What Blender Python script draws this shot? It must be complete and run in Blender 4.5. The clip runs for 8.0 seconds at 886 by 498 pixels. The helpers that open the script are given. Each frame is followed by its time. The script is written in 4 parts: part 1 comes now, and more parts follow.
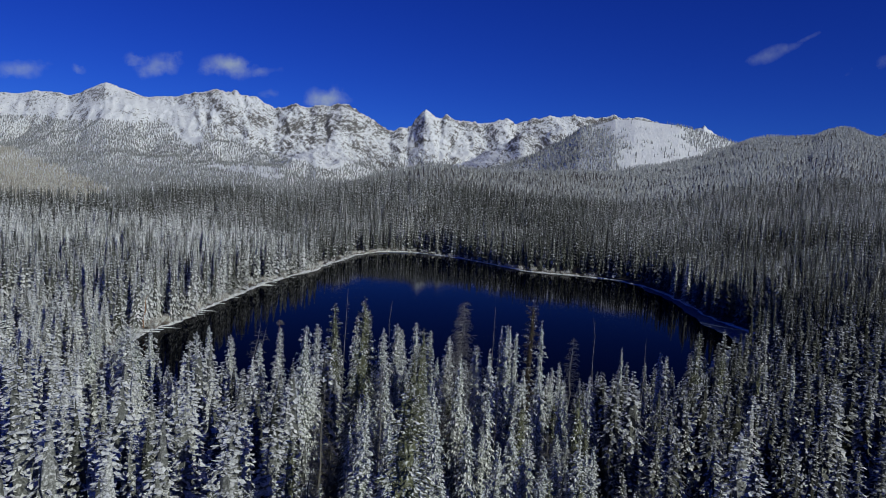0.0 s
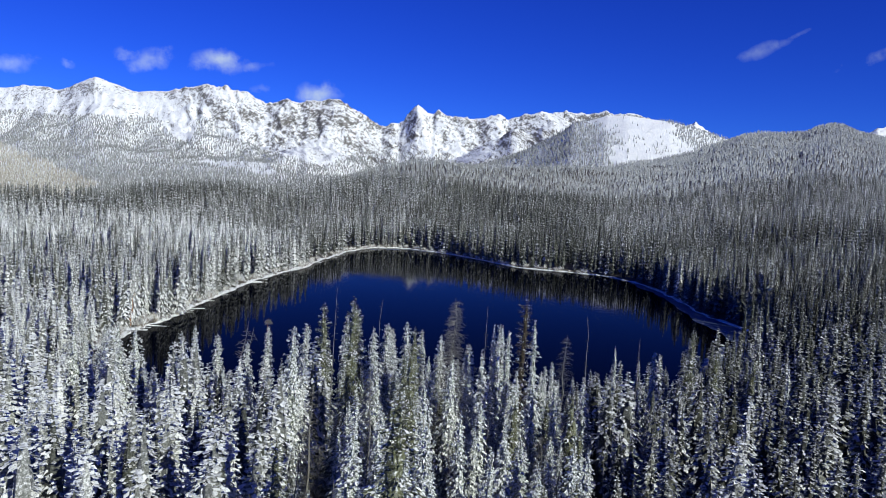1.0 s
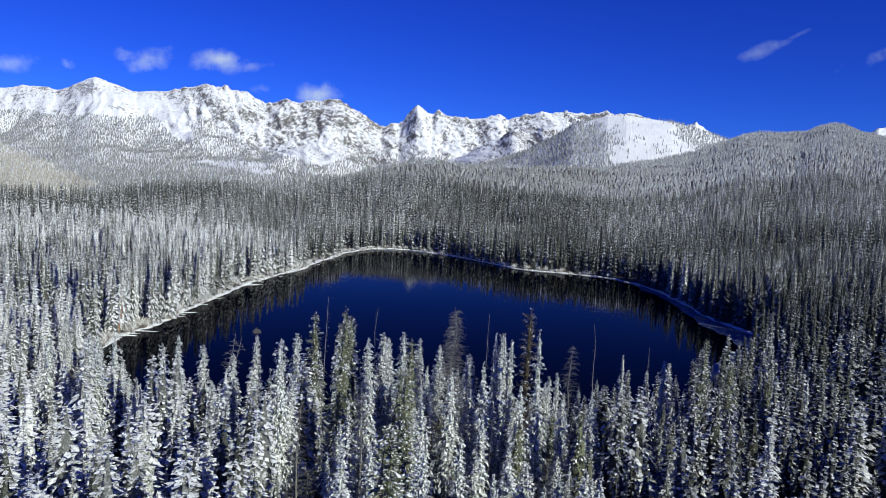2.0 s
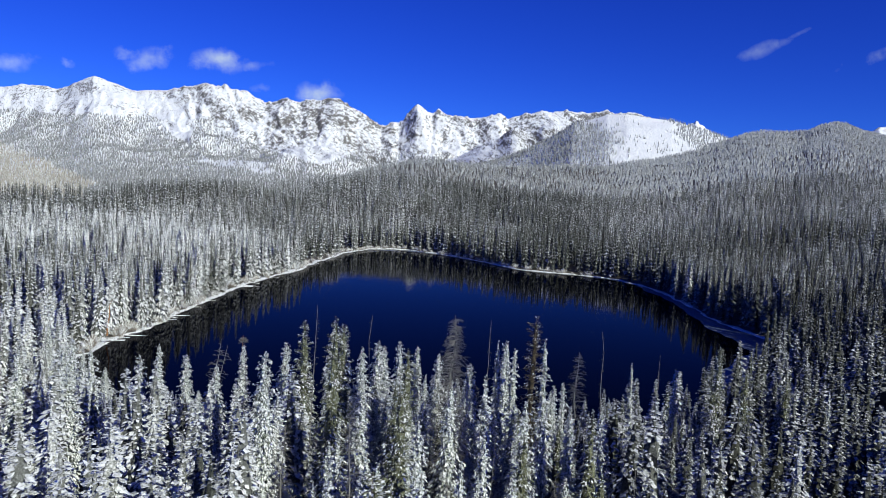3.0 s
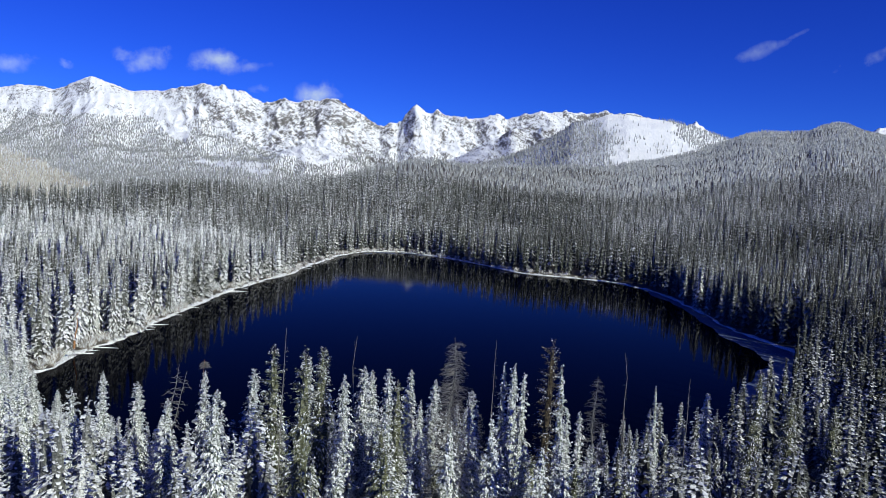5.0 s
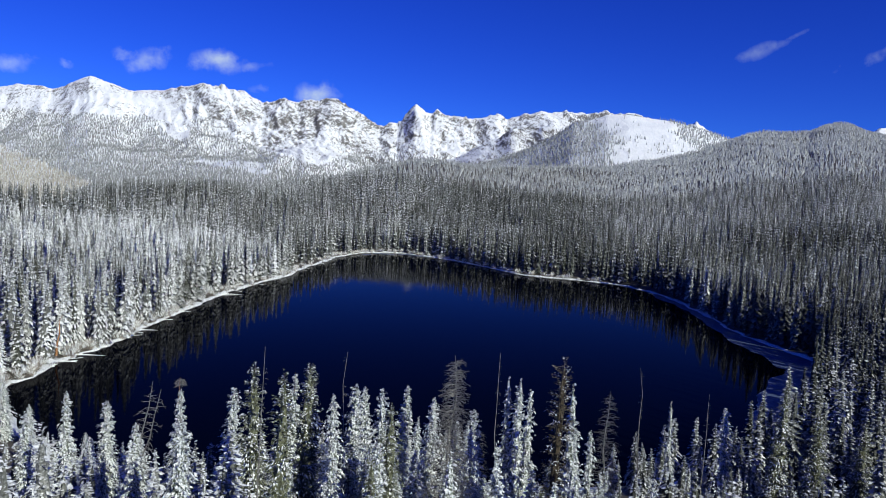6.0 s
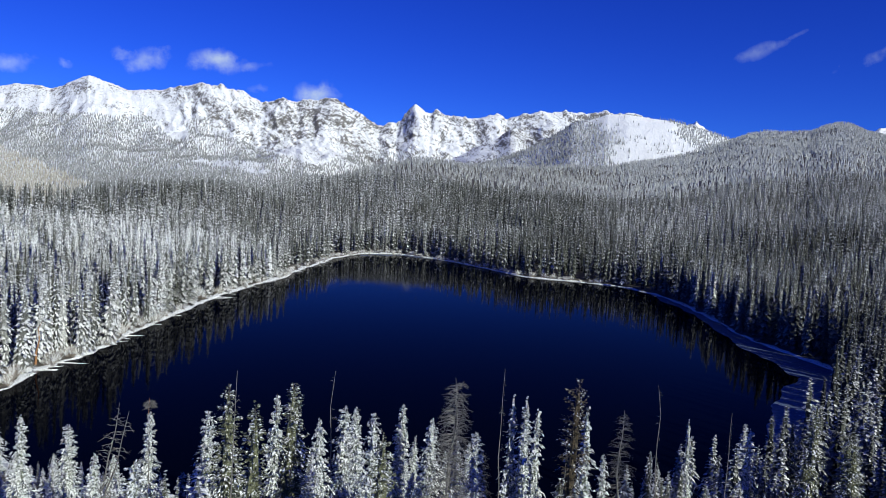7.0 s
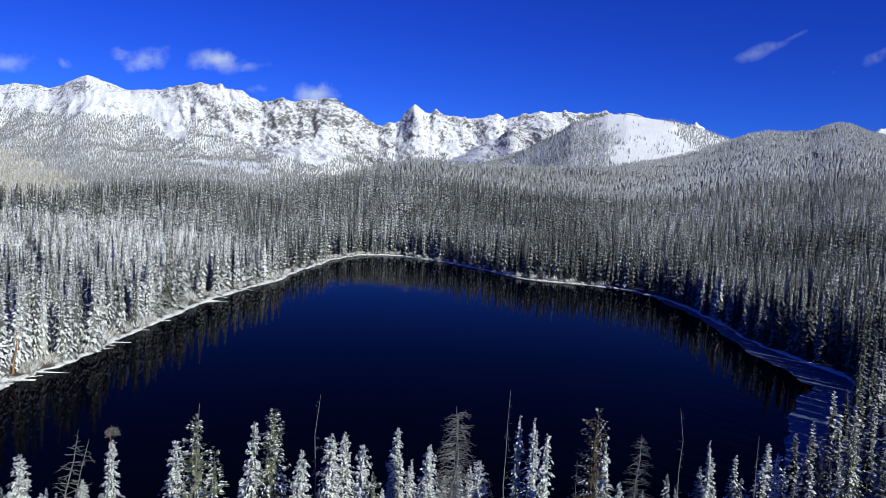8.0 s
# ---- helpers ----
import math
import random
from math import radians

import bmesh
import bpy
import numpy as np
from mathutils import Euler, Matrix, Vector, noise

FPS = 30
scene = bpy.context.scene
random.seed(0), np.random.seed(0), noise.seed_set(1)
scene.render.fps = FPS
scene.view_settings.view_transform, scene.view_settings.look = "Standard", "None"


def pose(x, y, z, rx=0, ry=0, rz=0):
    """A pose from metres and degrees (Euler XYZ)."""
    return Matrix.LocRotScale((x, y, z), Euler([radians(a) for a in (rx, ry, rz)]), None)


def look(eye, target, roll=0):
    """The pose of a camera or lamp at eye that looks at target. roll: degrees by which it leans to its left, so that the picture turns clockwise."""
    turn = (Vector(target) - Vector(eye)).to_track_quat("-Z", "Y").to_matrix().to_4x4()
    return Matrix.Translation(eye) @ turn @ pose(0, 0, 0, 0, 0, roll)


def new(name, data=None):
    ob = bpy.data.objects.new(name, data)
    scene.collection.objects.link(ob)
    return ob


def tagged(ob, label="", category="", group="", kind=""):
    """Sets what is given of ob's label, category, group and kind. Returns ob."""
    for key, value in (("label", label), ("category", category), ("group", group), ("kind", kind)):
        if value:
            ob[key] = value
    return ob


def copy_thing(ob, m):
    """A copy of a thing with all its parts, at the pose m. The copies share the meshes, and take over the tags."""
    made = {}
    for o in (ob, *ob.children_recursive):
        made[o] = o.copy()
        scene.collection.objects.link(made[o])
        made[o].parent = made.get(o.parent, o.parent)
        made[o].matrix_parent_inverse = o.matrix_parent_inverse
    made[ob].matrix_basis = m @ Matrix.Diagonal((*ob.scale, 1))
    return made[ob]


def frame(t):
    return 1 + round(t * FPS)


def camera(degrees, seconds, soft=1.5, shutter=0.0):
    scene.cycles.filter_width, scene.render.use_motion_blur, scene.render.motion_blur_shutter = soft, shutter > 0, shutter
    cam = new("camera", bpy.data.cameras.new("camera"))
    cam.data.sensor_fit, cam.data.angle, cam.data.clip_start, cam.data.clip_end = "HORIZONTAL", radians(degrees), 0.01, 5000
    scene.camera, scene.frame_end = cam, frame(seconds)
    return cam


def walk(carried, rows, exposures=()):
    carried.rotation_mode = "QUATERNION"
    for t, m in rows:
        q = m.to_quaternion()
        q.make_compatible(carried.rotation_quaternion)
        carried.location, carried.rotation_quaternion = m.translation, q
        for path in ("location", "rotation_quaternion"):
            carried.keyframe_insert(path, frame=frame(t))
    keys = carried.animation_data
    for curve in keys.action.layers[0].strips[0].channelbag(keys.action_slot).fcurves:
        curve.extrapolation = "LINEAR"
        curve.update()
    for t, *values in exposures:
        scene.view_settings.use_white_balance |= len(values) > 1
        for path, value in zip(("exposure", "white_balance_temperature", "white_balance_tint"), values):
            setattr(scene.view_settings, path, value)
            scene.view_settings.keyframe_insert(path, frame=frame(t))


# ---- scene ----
cam = camera(66.0, 8.0, soft=0.6)
PATH = [
    (0, (0.76, 7.35, 45.5), (0.644, 9.34, 45.339), 3.45),
    (0.5, (0.687, 8.026, 45.576), (0.587, 10.017, 45.408), 3.50),
    (1, (0.716, 9.451, 45.699), (0.624, 11.441, 45.527), 3.50),
    (1.5, (0.625, 12.597, 45.826), (0.533, 14.588, 45.655), 3.49),
    (3, (0.348, 22.725, 45.94), (0.256, 24.716, 45.766), 3.49),
    (3.5, (0.217, 26.436, 45.859), (0.125, 28.426, 45.685), 3.51),
    (4, (-0.04, 30.329, 45.712), (-0.129, 32.32, 45.539), 3.52),
    (4.5, (-0.175, 34.237, 45.56), (-0.263, 36.228, 45.389), 3.51),
    (6, (-0.58, 45.787, 45.654), (-0.668, 47.778, 45.483), 3.54),
    (6.5, (-0.779, 49.733, 45.65), (-0.865, 51.724, 45.478), 3.55),
    (7, (-0.934, 53.61, 45.705), (-1.02, 55.601, 45.534), 3.57),
    (7.5, (-1.102, 57.539, 45.693), (-1.188, 59.53, 45.523), 3.55),
    (8, (-1.278, 61.438, 45.745), (-1.362, 63.429, 45.575), 3.60),
]
EXPOSURES = [(0.0, -0.7), (0.13, -0.25), (0.3, 0.15), (8.0, 0.15)]
walk(cam, [(t, look(eye, target, roll)) for t, eye, target, roll in PATH], EXPOSURES)

# ---- sun and sky ----
SUN_AZIMUTH, SUN_HEIGHT = 134.0, 27.0      # degrees clockwise from +y, and above the horizon
TO_SUN = Vector((math.sin(radians(SUN_AZIMUTH)) * math.cos(radians(SUN_HEIGHT)),
                 math.cos(radians(SUN_AZIMUTH)) * math.cos(radians(SUN_HEIGHT)), math.sin(radians(SUN_HEIGHT))))
sun = new("sun", bpy.data.lights.new("sun", "SUN"))
sun.data.energy, sun.data.angle, sun.data.color = 5.0, radians(0.5), (0.94, 0.98, 0.85)
sun.matrix_world = look(TO_SUN * 900, (0, 0, 0))

# small fair-weather clouds over the range: slope across, slope up, half width, half height, density, lean
CLOUDS = [(-0.707, 0.148, 0.045, 0.013, 0.75, 0.12), (-0.612, 0.157, 0.018, 0.007, 0.6, 0.0), (-0.523, 0.169, 0.026, 0.009, 0.6, -0.35), (-0.497, 0.161, 0.027, 0.015, 1.0, 0.15),
          (-0.39, 0.166, 0.03, 0.017, 1.4, 0.0), (-0.35, 0.16, 0.034, 0.008, 0.5, 0.1), (-0.239, 0.131, 0.03, 0.015, 1.1, 0.1), (-0.327, 0.131, 0.018, 0.007, 0.28, 0.0),
          (0.378, 0.219, 0.036, 0.012, 0.36, 0.35), (0.412, 0.233, 0.024, 0.008, 0.32, 0.45), (0.437, 0.249, 0.02, 0.005, 0.3, 0.5), (0.55, 0.226, 0.022, 0.012, 0.42, 0.4), (0.484, 0.198, 0.012, 0.007, 0.2, 0.0)]


def build_world():
    world = bpy.data.worlds.new("winter_sky")
    scene.world = world
    world.use_nodes = True
    nt = world.node_tree
    nt.nodes.clear()
    n, link = nt.nodes.new, nt.links.new

    def calc(op, a, b=None):
        node = n("ShaderNodeMath")
        node.operation = op
        for socket, value in zip(node.inputs, (a, b)):
            if value is None:
                continue
            if isinstance(value, (int, float)):
                socket.default_value = value
            else:
                link(value, socket)
        return node.outputs[0]

    sky = n("ShaderNodeTexSky")
    sky.sky_type, sky.sun_disc = "NISHITA", False
    sky.sun_elevation, sky.sun_rotation = radians(SUN_HEIGHT), radians(SUN_AZIMUTH)
    sky.altitude, sky.air_density, sky.dust_density, sky.ozone_density = 3000, 1.0, 0.0, 4.0
    deep = n("ShaderNodeHueSaturation")
    deep.inputs["Saturation"].default_value = 1.2
    deep.inputs["Hue"].default_value = 0.53
    deep.inputs["Value"].default_value = 1.0
    link(sky.outputs[0], deep.inputs["Color"])
    tint = n("ShaderNodeMix")
    tint.data_type, tint.blend_type = "RGBA", "MULTIPLY"
    tint.inputs[0].default_value, tint.inputs[7].default_value = 1.0, (0.27, 0.72, 1.7, 1)
    link(deep.outputs[0], tint.inputs[6])
    coords = n("ShaderNodeTexCoord")
    axes = n("ShaderNodeSeparateXYZ")
    link(coords.outputs["Generated"], axes.inputs[0])
    ahead = calc("MAXIMUM", axes.outputs[1], 0.02)
    across, up = calc("DIVIDE", axes.outputs[0], ahead), calc("DIVIDE", axes.outputs[2], ahead)
    wisps = n("ShaderNodeTexNoise")
    wisps.inputs["Scale"].default_value, wisps.inputs["Detail"].default_value, wisps.inputs["Roughness"].default_value = 17, 8, 0.66
    link(coords.outputs["Generated"], wisps.inputs["Vector"])
    push = calc("SUBTRACT", wisps.outputs[0], 0.5)
    across2 = calc("ADD", across, calc("MULTIPLY", push, 0.075))
    up2 = calc("ADD", up, calc("MULTIPLY", push, 0.045))
    total = None
    for cu, ce, wu, we, dens, slant in CLOUDS:
        lean = calc("MULTIPLY", calc("SUBTRACT", across2, cu), slant)
        du = calc("DIVIDE", calc("SUBTRACT", across2, cu), wu)
        de = calc("DIVIDE", calc("SUBTRACT", calc("SUBTRACT", up2, ce), lean), we)
        q = calc("ADD", calc("MULTIPLY", du, du), calc("MULTIPLY", de, de))
        blob = calc("MULTIPLY", calc("POWER", 2.718, calc("MULTIPLY", q, -1.0)), dens)
        total = blob if total is None else calc("MAXIMUM", total, blob)
    fine = n("ShaderNodeTexNoise")
    fine.inputs["Scale"].default_value, fine.inputs["Detail"].default_value = 38, 6
    link(coords.outputs["Generated"], fine.inputs["Vector"])
    amount = calc("MULTIPLY", total, calc("MAXIMUM", calc("MULTIPLY", calc("SUBTRACT", fine.outputs[0], 0.2), 2.0), 0.0))
    cover = calc("MINIMUM", calc("MAXIMUM", calc("MULTIPLY", calc("SUBTRACT", amount, 0.1), 0.85), 0.0), 0.8)
    mix = n("ShaderNodeMix")
    mix.data_type = "RGBA"
    link(cover, mix.inputs[0])
    link(tint.outputs[2], mix.inputs[6])
    mix.inputs[7].default_value = (8.6, 10.4, 11.6, 1)
    back = n("ShaderNodeBackground")
    back.inputs["Strength"].default_value = 0.063
    link(mix.outputs[2], back.inputs["Color"])
    out = n("ShaderNodeOutputWorld")
    link(back.outputs[0], out.inputs["Surface"])


build_world()


# ---- materials ----
def material(name, rough=0.8):
    m = bpy.data.materials.new(name)
    m.use_nodes = True
    bsdf = m.node_tree.nodes["Principled BSDF"]
    bsdf.inputs["Roughness"].default_value = rough
    return m, m.node_tree, bsdf


def add_noise(nt, scale, detail=4, rough=0.55, coords="Object", distortion=0.0):
    node, tc = nt.nodes.new("ShaderNodeTexNoise"), nt.nodes.new("ShaderNodeTexCoord")
    node.inputs["Scale"].default_value, node.inputs["Detail"].default_value = scale, detail
    node.inputs["Roughness"].default_value, node.inputs["Distortion"].default_value = rough, distortion
    nt.links.new(tc.outputs[coords], node.inputs["Vector"])
    return node.outputs[0]


def add_ramp(nt, source, *stops):
    node = nt.nodes.new("ShaderNodeValToRGB")
    ramp = node.color_ramp
    while len(ramp.elements) < len(stops):
        ramp.elements.new(0.5)
    for e, (p, c) in zip(ramp.elements, stops):
        e.position, e.color = p, (*c, 1) if len(c) == 3 else c
    nt.links.new(source, node.inputs[0])
    return node.outputs[0]


def add_mix(nt, factor, a, b, mode="MIX"):
    node = nt.nodes.new("ShaderNodeMix")
    node.data_type, node.blend_type = "RGBA", mode
    for socket, value in ((node.inputs[0], factor), (node.inputs[6], a), (node.inputs[7], b)):
        if isinstance(value, (int, float)):
            socket.default_value = value
        elif isinstance(value, tuple):
            socket.default_value = (*value, 1)
        else:
            nt.links.new(value, socket)
    return node.outputs[2]


def add_math(nt, op, a, b=0.0):
    node = nt.nodes.new("ShaderNodeMath")
    node.operation = op
    for socket, value in zip(node.inputs, (a, b)):
        if isinstance(value, (int, float)):
            socket.default_value = value
        else:
            nt.links.new(value, socket)
    return node.outputs[0]


def add_bump(nt, bsdf, height, distance, strength=1.0):
    node = nt.nodes.new("ShaderNodeBump")
    node.inputs["Distance"].default_value, node.inputs["Strength"].default_value = distance, strength
    nt.links.new(height, node.inputs["Height"])
    nt.links.new(node.outputs[0], bsdf.inputs["Normal"])


def foliage_material(name, needles, frost, snow, bare, white, gaps=0.34, grain=4.6, patchy=1.3):
    """Conifer twigs, green, rimed or snowed over by spray, more or less by the snow load of the tree."""
    m, nt, bsdf = material(name, 0.75)
    geo, load = nt.nodes.new("ShaderNodeNewGeometry"), nt.nodes.new("ShaderNodeAttribute")
    load.attribute_name = "snow_load"
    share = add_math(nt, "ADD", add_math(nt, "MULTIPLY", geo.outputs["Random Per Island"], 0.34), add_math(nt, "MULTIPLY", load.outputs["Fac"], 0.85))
    mottle = add_math(nt, "MULTIPLY", add_math(nt, "SUBTRACT", add_noise(nt, grain, 4, 0.7), 0.5), patchy)
    share = add_math(nt, "ADD", add_math(nt, "SUBTRACT", share, 0.08), mottle)
    brown = tuple(a * b for a, b in zip(needles, (1.15, 1.05, 1.0)))
    colour = add_ramp(nt, share, (0.0, needles), (bare, tuple(0.6 * a + 0.4 * b for a, b in zip(needles, frost))),
                      (0.5 * (bare + white), frost), (white, snow), (1.0, snow))
    dying = add_ramp(nt, add_noise(nt, 0.011, 3, 0.6), (0.5, (0, 0, 0)), (0.62, (1, 1, 1)))
    dry = add_ramp(nt, share, (0.0, brown), (bare + 0.12, tuple(0.5 * a + 0.42 * b for a, b in zip(brown, frost))), (white + 0.08, snow))
    colour = add_mix(nt, dying, colour, dry)
    patch = add_ramp(nt, add_noise(nt, 3.2, 5, 0.7), (0.36, (gaps, gaps, gaps)), (0.52, (1, 1, 1)))
    nt.links.new(add_mix(nt, 0.75, colour, patch, "MULTIPLY"), bsdf.inputs["Base Color"])
    bsdf.inputs["Specular IOR Level"].default_value = 0.2
    return m


def needle_material(name, dark, light, frost=0.5):
    """Needled twigs: green by tuft, with fine rime caught between the needles."""
    m, nt, bsdf = material(name, 0.7)
    geo = nt.nodes.new("ShaderNodeNewGeometry")
    colour = add_ramp(nt, geo.outputs["Random Per Island"], (0.0, dark), (0.75, light), (1.0, tuple(min(0.6, 0.7 * c + 0.12) for c in light)))
    grain = add_ramp(nt, add_noise(nt, 7, 4, 0.7), (0.36, (0.3, 0.3, 0.3)), (0.62, (1.3, 1.3, 1.25)))
    colour = add_mix(nt, 0.85, colour, grain, "MULTIPLY")
    rime = add_ramp(nt, add_noise(nt, 4.3, 5, 0.75), (frost, (0, 0, 0)), (frost + 0.09, (1, 1, 1)))
    nt.links.new(add_mix(nt, rime, colour, (0.62, 0.64, 0.64)), bsdf.inputs["Base Color"])
    bsdf.inputs["Specular IOR Level"].default_value = 0.2
    return m


def snow_material(name, gaps=0.4):
    """Snow lumps, with dark twigs showing through where it has dropped off."""
    m, nt, bsdf = material(name, 0.6)
    fine = add_noise(nt, 4, 5, 0.65)
    tint = add_ramp(nt, fine, (0.3, (0.6, 0.62, 0.63)), (0.56, (0.84, 0.85, 0.85)))
    holes = add_ramp(nt, add_noise(nt, 7.5, 4, 0.7), (gaps - 0.05, (0.07, 0.085, 0.06)), (gaps + 0.05, (1, 1, 1)))
    nt.links.new(add_mix(nt, 1.0, tint, holes, "MULTIPLY"), bsdf.inputs["Base Color"])
    add_bump(nt, bsdf, fine, 0.12, 0.6)
    return m


def bark_material(name, dark, light):
    m, nt, bsdf = material(name, 0.9)
    tc, mp = nt.nodes.new("ShaderNodeTexCoord"), nt.nodes.new("ShaderNodeMapping")
    mp.inputs["Scale"].default_value = (7, 7, 0.8)
    nz = nt.nodes.new("ShaderNodeTexNoise")
    nz.inputs["Scale"].default_value, nz.inputs["Detail"].default_value = 1.6, 5
    nt.links.new(tc.outputs["Object"], mp.inputs["Vector"])
    nt.links.new(mp.outputs[0], nz.inputs["Vector"])
    nt.links.new(add_ramp(nt, nz.outputs[0], (0.3, dark), (0.7, light)), bsdf.inputs["Base Color"])
    add_bump(nt, bsdf, nz.outputs[0], 0.04)
    return m


MAT_BARK = bark_material("spruce_bark", (0.06, 0.045, 0.035), (0.2, 0.16, 0.13))
MAT_DEADWOOD = bark_material("weathered_deadwood", (0.07, 0.066, 0.062), (0.22, 0.21, 0.2))
MAT_RUST = bark_material("rust_dead_bark", (0.16, 0.07, 0.03), (0.4, 0.2, 0.09))
MAT_SNOW = snow_material("snow_on_boughs", 0.38)
MAT_FIR = needle_material("fir_needles", (0.02, 0.027, 0.02), (0.085, 0.1, 0.072), 0.46)
MAT_SPRUCE = needle_material("spruce_needles", (0.024, 0.03, 0.015), (0.13, 0.135, 0.08), 0.55)
MAT_RUSTY = needle_material("dry_rusty_needles", (0.022, 0.018, 0.012), (0.075, 0.058, 0.038), 0.62)
MAT_FOREST = foliage_material("snowy_forest_twigs", (0.034, 0.038, 0.03), (0.2, 0.205, 0.2), (0.72, 0.73, 0.74), 0.26, 0.76)
MAT_ASPEN = foliage_material("bare_tan_aspen_twigs", (0.2, 0.185, 0.15), (0.36, 0.34, 0.29), (0.55, 0.54, 0.5), 0.25, 0.85, 0.5, 0.4, 2.2)
# rimed twigs with distance haze painted in: lighter needles, duller snow
MAT_FAR_FOREST = foliage_material("hazed_rimed_far_forest", (0.1, 0.105, 0.1), (0.27, 0.275, 0.275), (0.48, 0.495, 0.5), 0.2, 0.9, 0.65, 0.45, 1.9)


def terrain_material():
    m, nt, bsdf = material("snowy_ground", 0.7)
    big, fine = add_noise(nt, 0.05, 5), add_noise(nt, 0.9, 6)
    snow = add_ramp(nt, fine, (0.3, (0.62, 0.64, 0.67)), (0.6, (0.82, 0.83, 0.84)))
    # deep shade under the trees, painted dark into most of the snow colour
    floor_shade = add_ramp(nt, add_math(nt, "ADD", big, add_math(nt, "MULTIPLY", fine, 0.4)), (0.36, (0, 0, 0)), (0.5, (1, 1, 1)))
    nt.links.new(add_mix(nt, floor_shade, snow, (0.07, 0.06, 0.05)), bsdf.inputs["Base Color"])
    add_bump(nt, bsdf, fine, 0.4, 0.7)
    return m


def mountain_material():
    """Snow slopes broken by ribs of grey rock, more of it where the face is steep."""
    m, nt, bsdf = material("snow_and_rock", 0.75)
    geo, sep = nt.nodes.new("ShaderNodeNewGeometry"), nt.nodes.new("ShaderNodeSeparateXYZ")
    nt.links.new(geo.outputs["Normal"], sep.inputs[0])
    broad = add_noise(nt, 0.0045, 4, 0.6, distortion=0.4)
    ribs = []
    for size, turn in (((26.0, 45.0, 5.0), (0.0, 0.55, 0.0)), ((8.0, 36.0, 22.0), (0.0, 0.3, 0.0))):
        tc, mp = nt.nodes.new("ShaderNodeTexCoord"), nt.nodes.new("ShaderNodeMapping")
        mp.vector_type = "TEXTURE"
        mp.inputs["Scale"].default_value, mp.inputs["Rotation"].default_value = size, turn
        rib = nt.nodes.new("ShaderNodeTexNoise")
        rib.inputs["Scale"].default_value, rib.inputs["Detail"].default_value, rib.inputs["Roughness"].default_value = 1.0, 9, 0.68
        nt.links.new(tc.outputs["Object"], mp.inputs["Vector"])
        nt.links.new(mp.outputs[0], rib.inputs["Vector"])
        ribs.append(rib.outputs[0])
    both = add_math(nt, "MULTIPLY", add_math(nt, "MAXIMUM", ribs[0], ribs[1]), 2.9)
    steep = add_math(nt, "SUBTRACT", 1.0, sep.outputs[2])
    score = add_math(nt, "ADD", add_math(nt, "MULTIPLY", steep, 1.0), both)
    score = add_math(nt, "ADD", score, add_math(nt, "MULTIPLY", broad, 1.0))
    crags = nt.nodes.new("ShaderNodeAttribute")
    crags.attribute_name = "bare_rock"
    score = add_math(nt, "ADD", score, crags.outputs["Fac"])
    rocky = add_ramp(nt, add_math(nt, "MULTIPLY", score, 0.33), (0.773, (0, 0, 0)), (0.79, (1, 1, 1)))
    rock = add_ramp(nt, ribs[0], (0.35, (0.07, 0.066, 0.062)), (0.7, (0.2, 0.185, 0.17)))
    snow = add_ramp(nt, ribs[1], (0.3, (0.7, 0.72, 0.75)), (0.6, (0.85, 0.85, 0.86)))
    nt.links.new(add_mix(nt, rocky, snow, rock), bsdf.inputs["Base Color"])
    add_bump(nt, bsdf, add_math(nt, "MAXIMUM", ribs[0], ribs[1]), 12.0, 0.7)
    return m


def water_material():
    m, nt, bsdf = material("dark_lake_water", 0.035)
    bsdf.inputs["Base Color"].default_value = (0.0004, 0.0008, 0.003, 1)
    bsdf.inputs["IOR"].default_value = 1.048
    tc, mp = nt.nodes.new("ShaderNodeTexCoord"), nt.nodes.new("ShaderNodeMapping")
    mp.inputs["Scale"].default_value = (0.5, 0.9, 1)
    nz = nt.nodes.new("ShaderNodeTexNoise")
    nz.inputs["Scale"].default_value, nz.inputs["Detail"].default_value = 1.2, 3
    nt.links.new(tc.outputs["Object"], mp.inputs["Vector"])
    nt.links.new(mp.outputs[0], nz.inputs["Vector"])
    add_bump(nt, bsdf, nz.outputs[0], 0.012, 0.5)
    return m


def ice_material():
    """Grey-blue lake ice; sunlit streaks and some blown snow are painted on as pale strips."""
    m, nt, bsdf = material("ice_with_snow_and_sun_streaks", 0.55)
    fine = add_noise(nt, 0.8, 6)
    tc, mp = nt.nodes.new("ShaderNodeTexCoord"), nt.nodes.new("ShaderNodeMapping")
    mp.vector_type = "TEXTURE"
    mp.inputs["Scale"].default_value, mp.inputs["Rotation"].default_value = (7.0, 0.85, 1.0), (0, 0, -1.19)
    sun_streak = nt.nodes.new("ShaderNodeTexNoise")
    sun_streak.inputs["Scale"].default_value, sun_streak.inputs["Detail"].default_value, sun_streak.inputs["Roughness"].default_value = 1.0, 6, 0.65
    nt.links.new(tc.outputs["Object"], mp.inputs["Vector"])
    nt.links.new(mp.outputs[0], sun_streak.outputs[0].node.inputs["Vector"])
    ice = add_ramp(nt, fine, (0.35, (0.035, 0.055, 0.1)), (0.62, (0.09, 0.12, 0.19)))
    # sun falling between the trees, put into the colour as stretched pale strips
    strips = add_ramp(nt, sun_streak.outputs[0], (0.63, (0, 0, 0)), (0.68, (1, 1, 1)))
    nt.links.new(add_mix(nt, strips, ice, (0.78, 0.8, 0.82)), bsdf.inputs["Base Color"])
    add_bump(nt, bsdf, fine, 0.1)
    return m


MAT_BANK = snow_material("snow_of_the_bank", 0.44)
MAT_GROUND, MAT_MOUNTAIN, MAT_WATER, MAT_ICE = terrain_material(), mountain_material(), water_material(), ice_material()

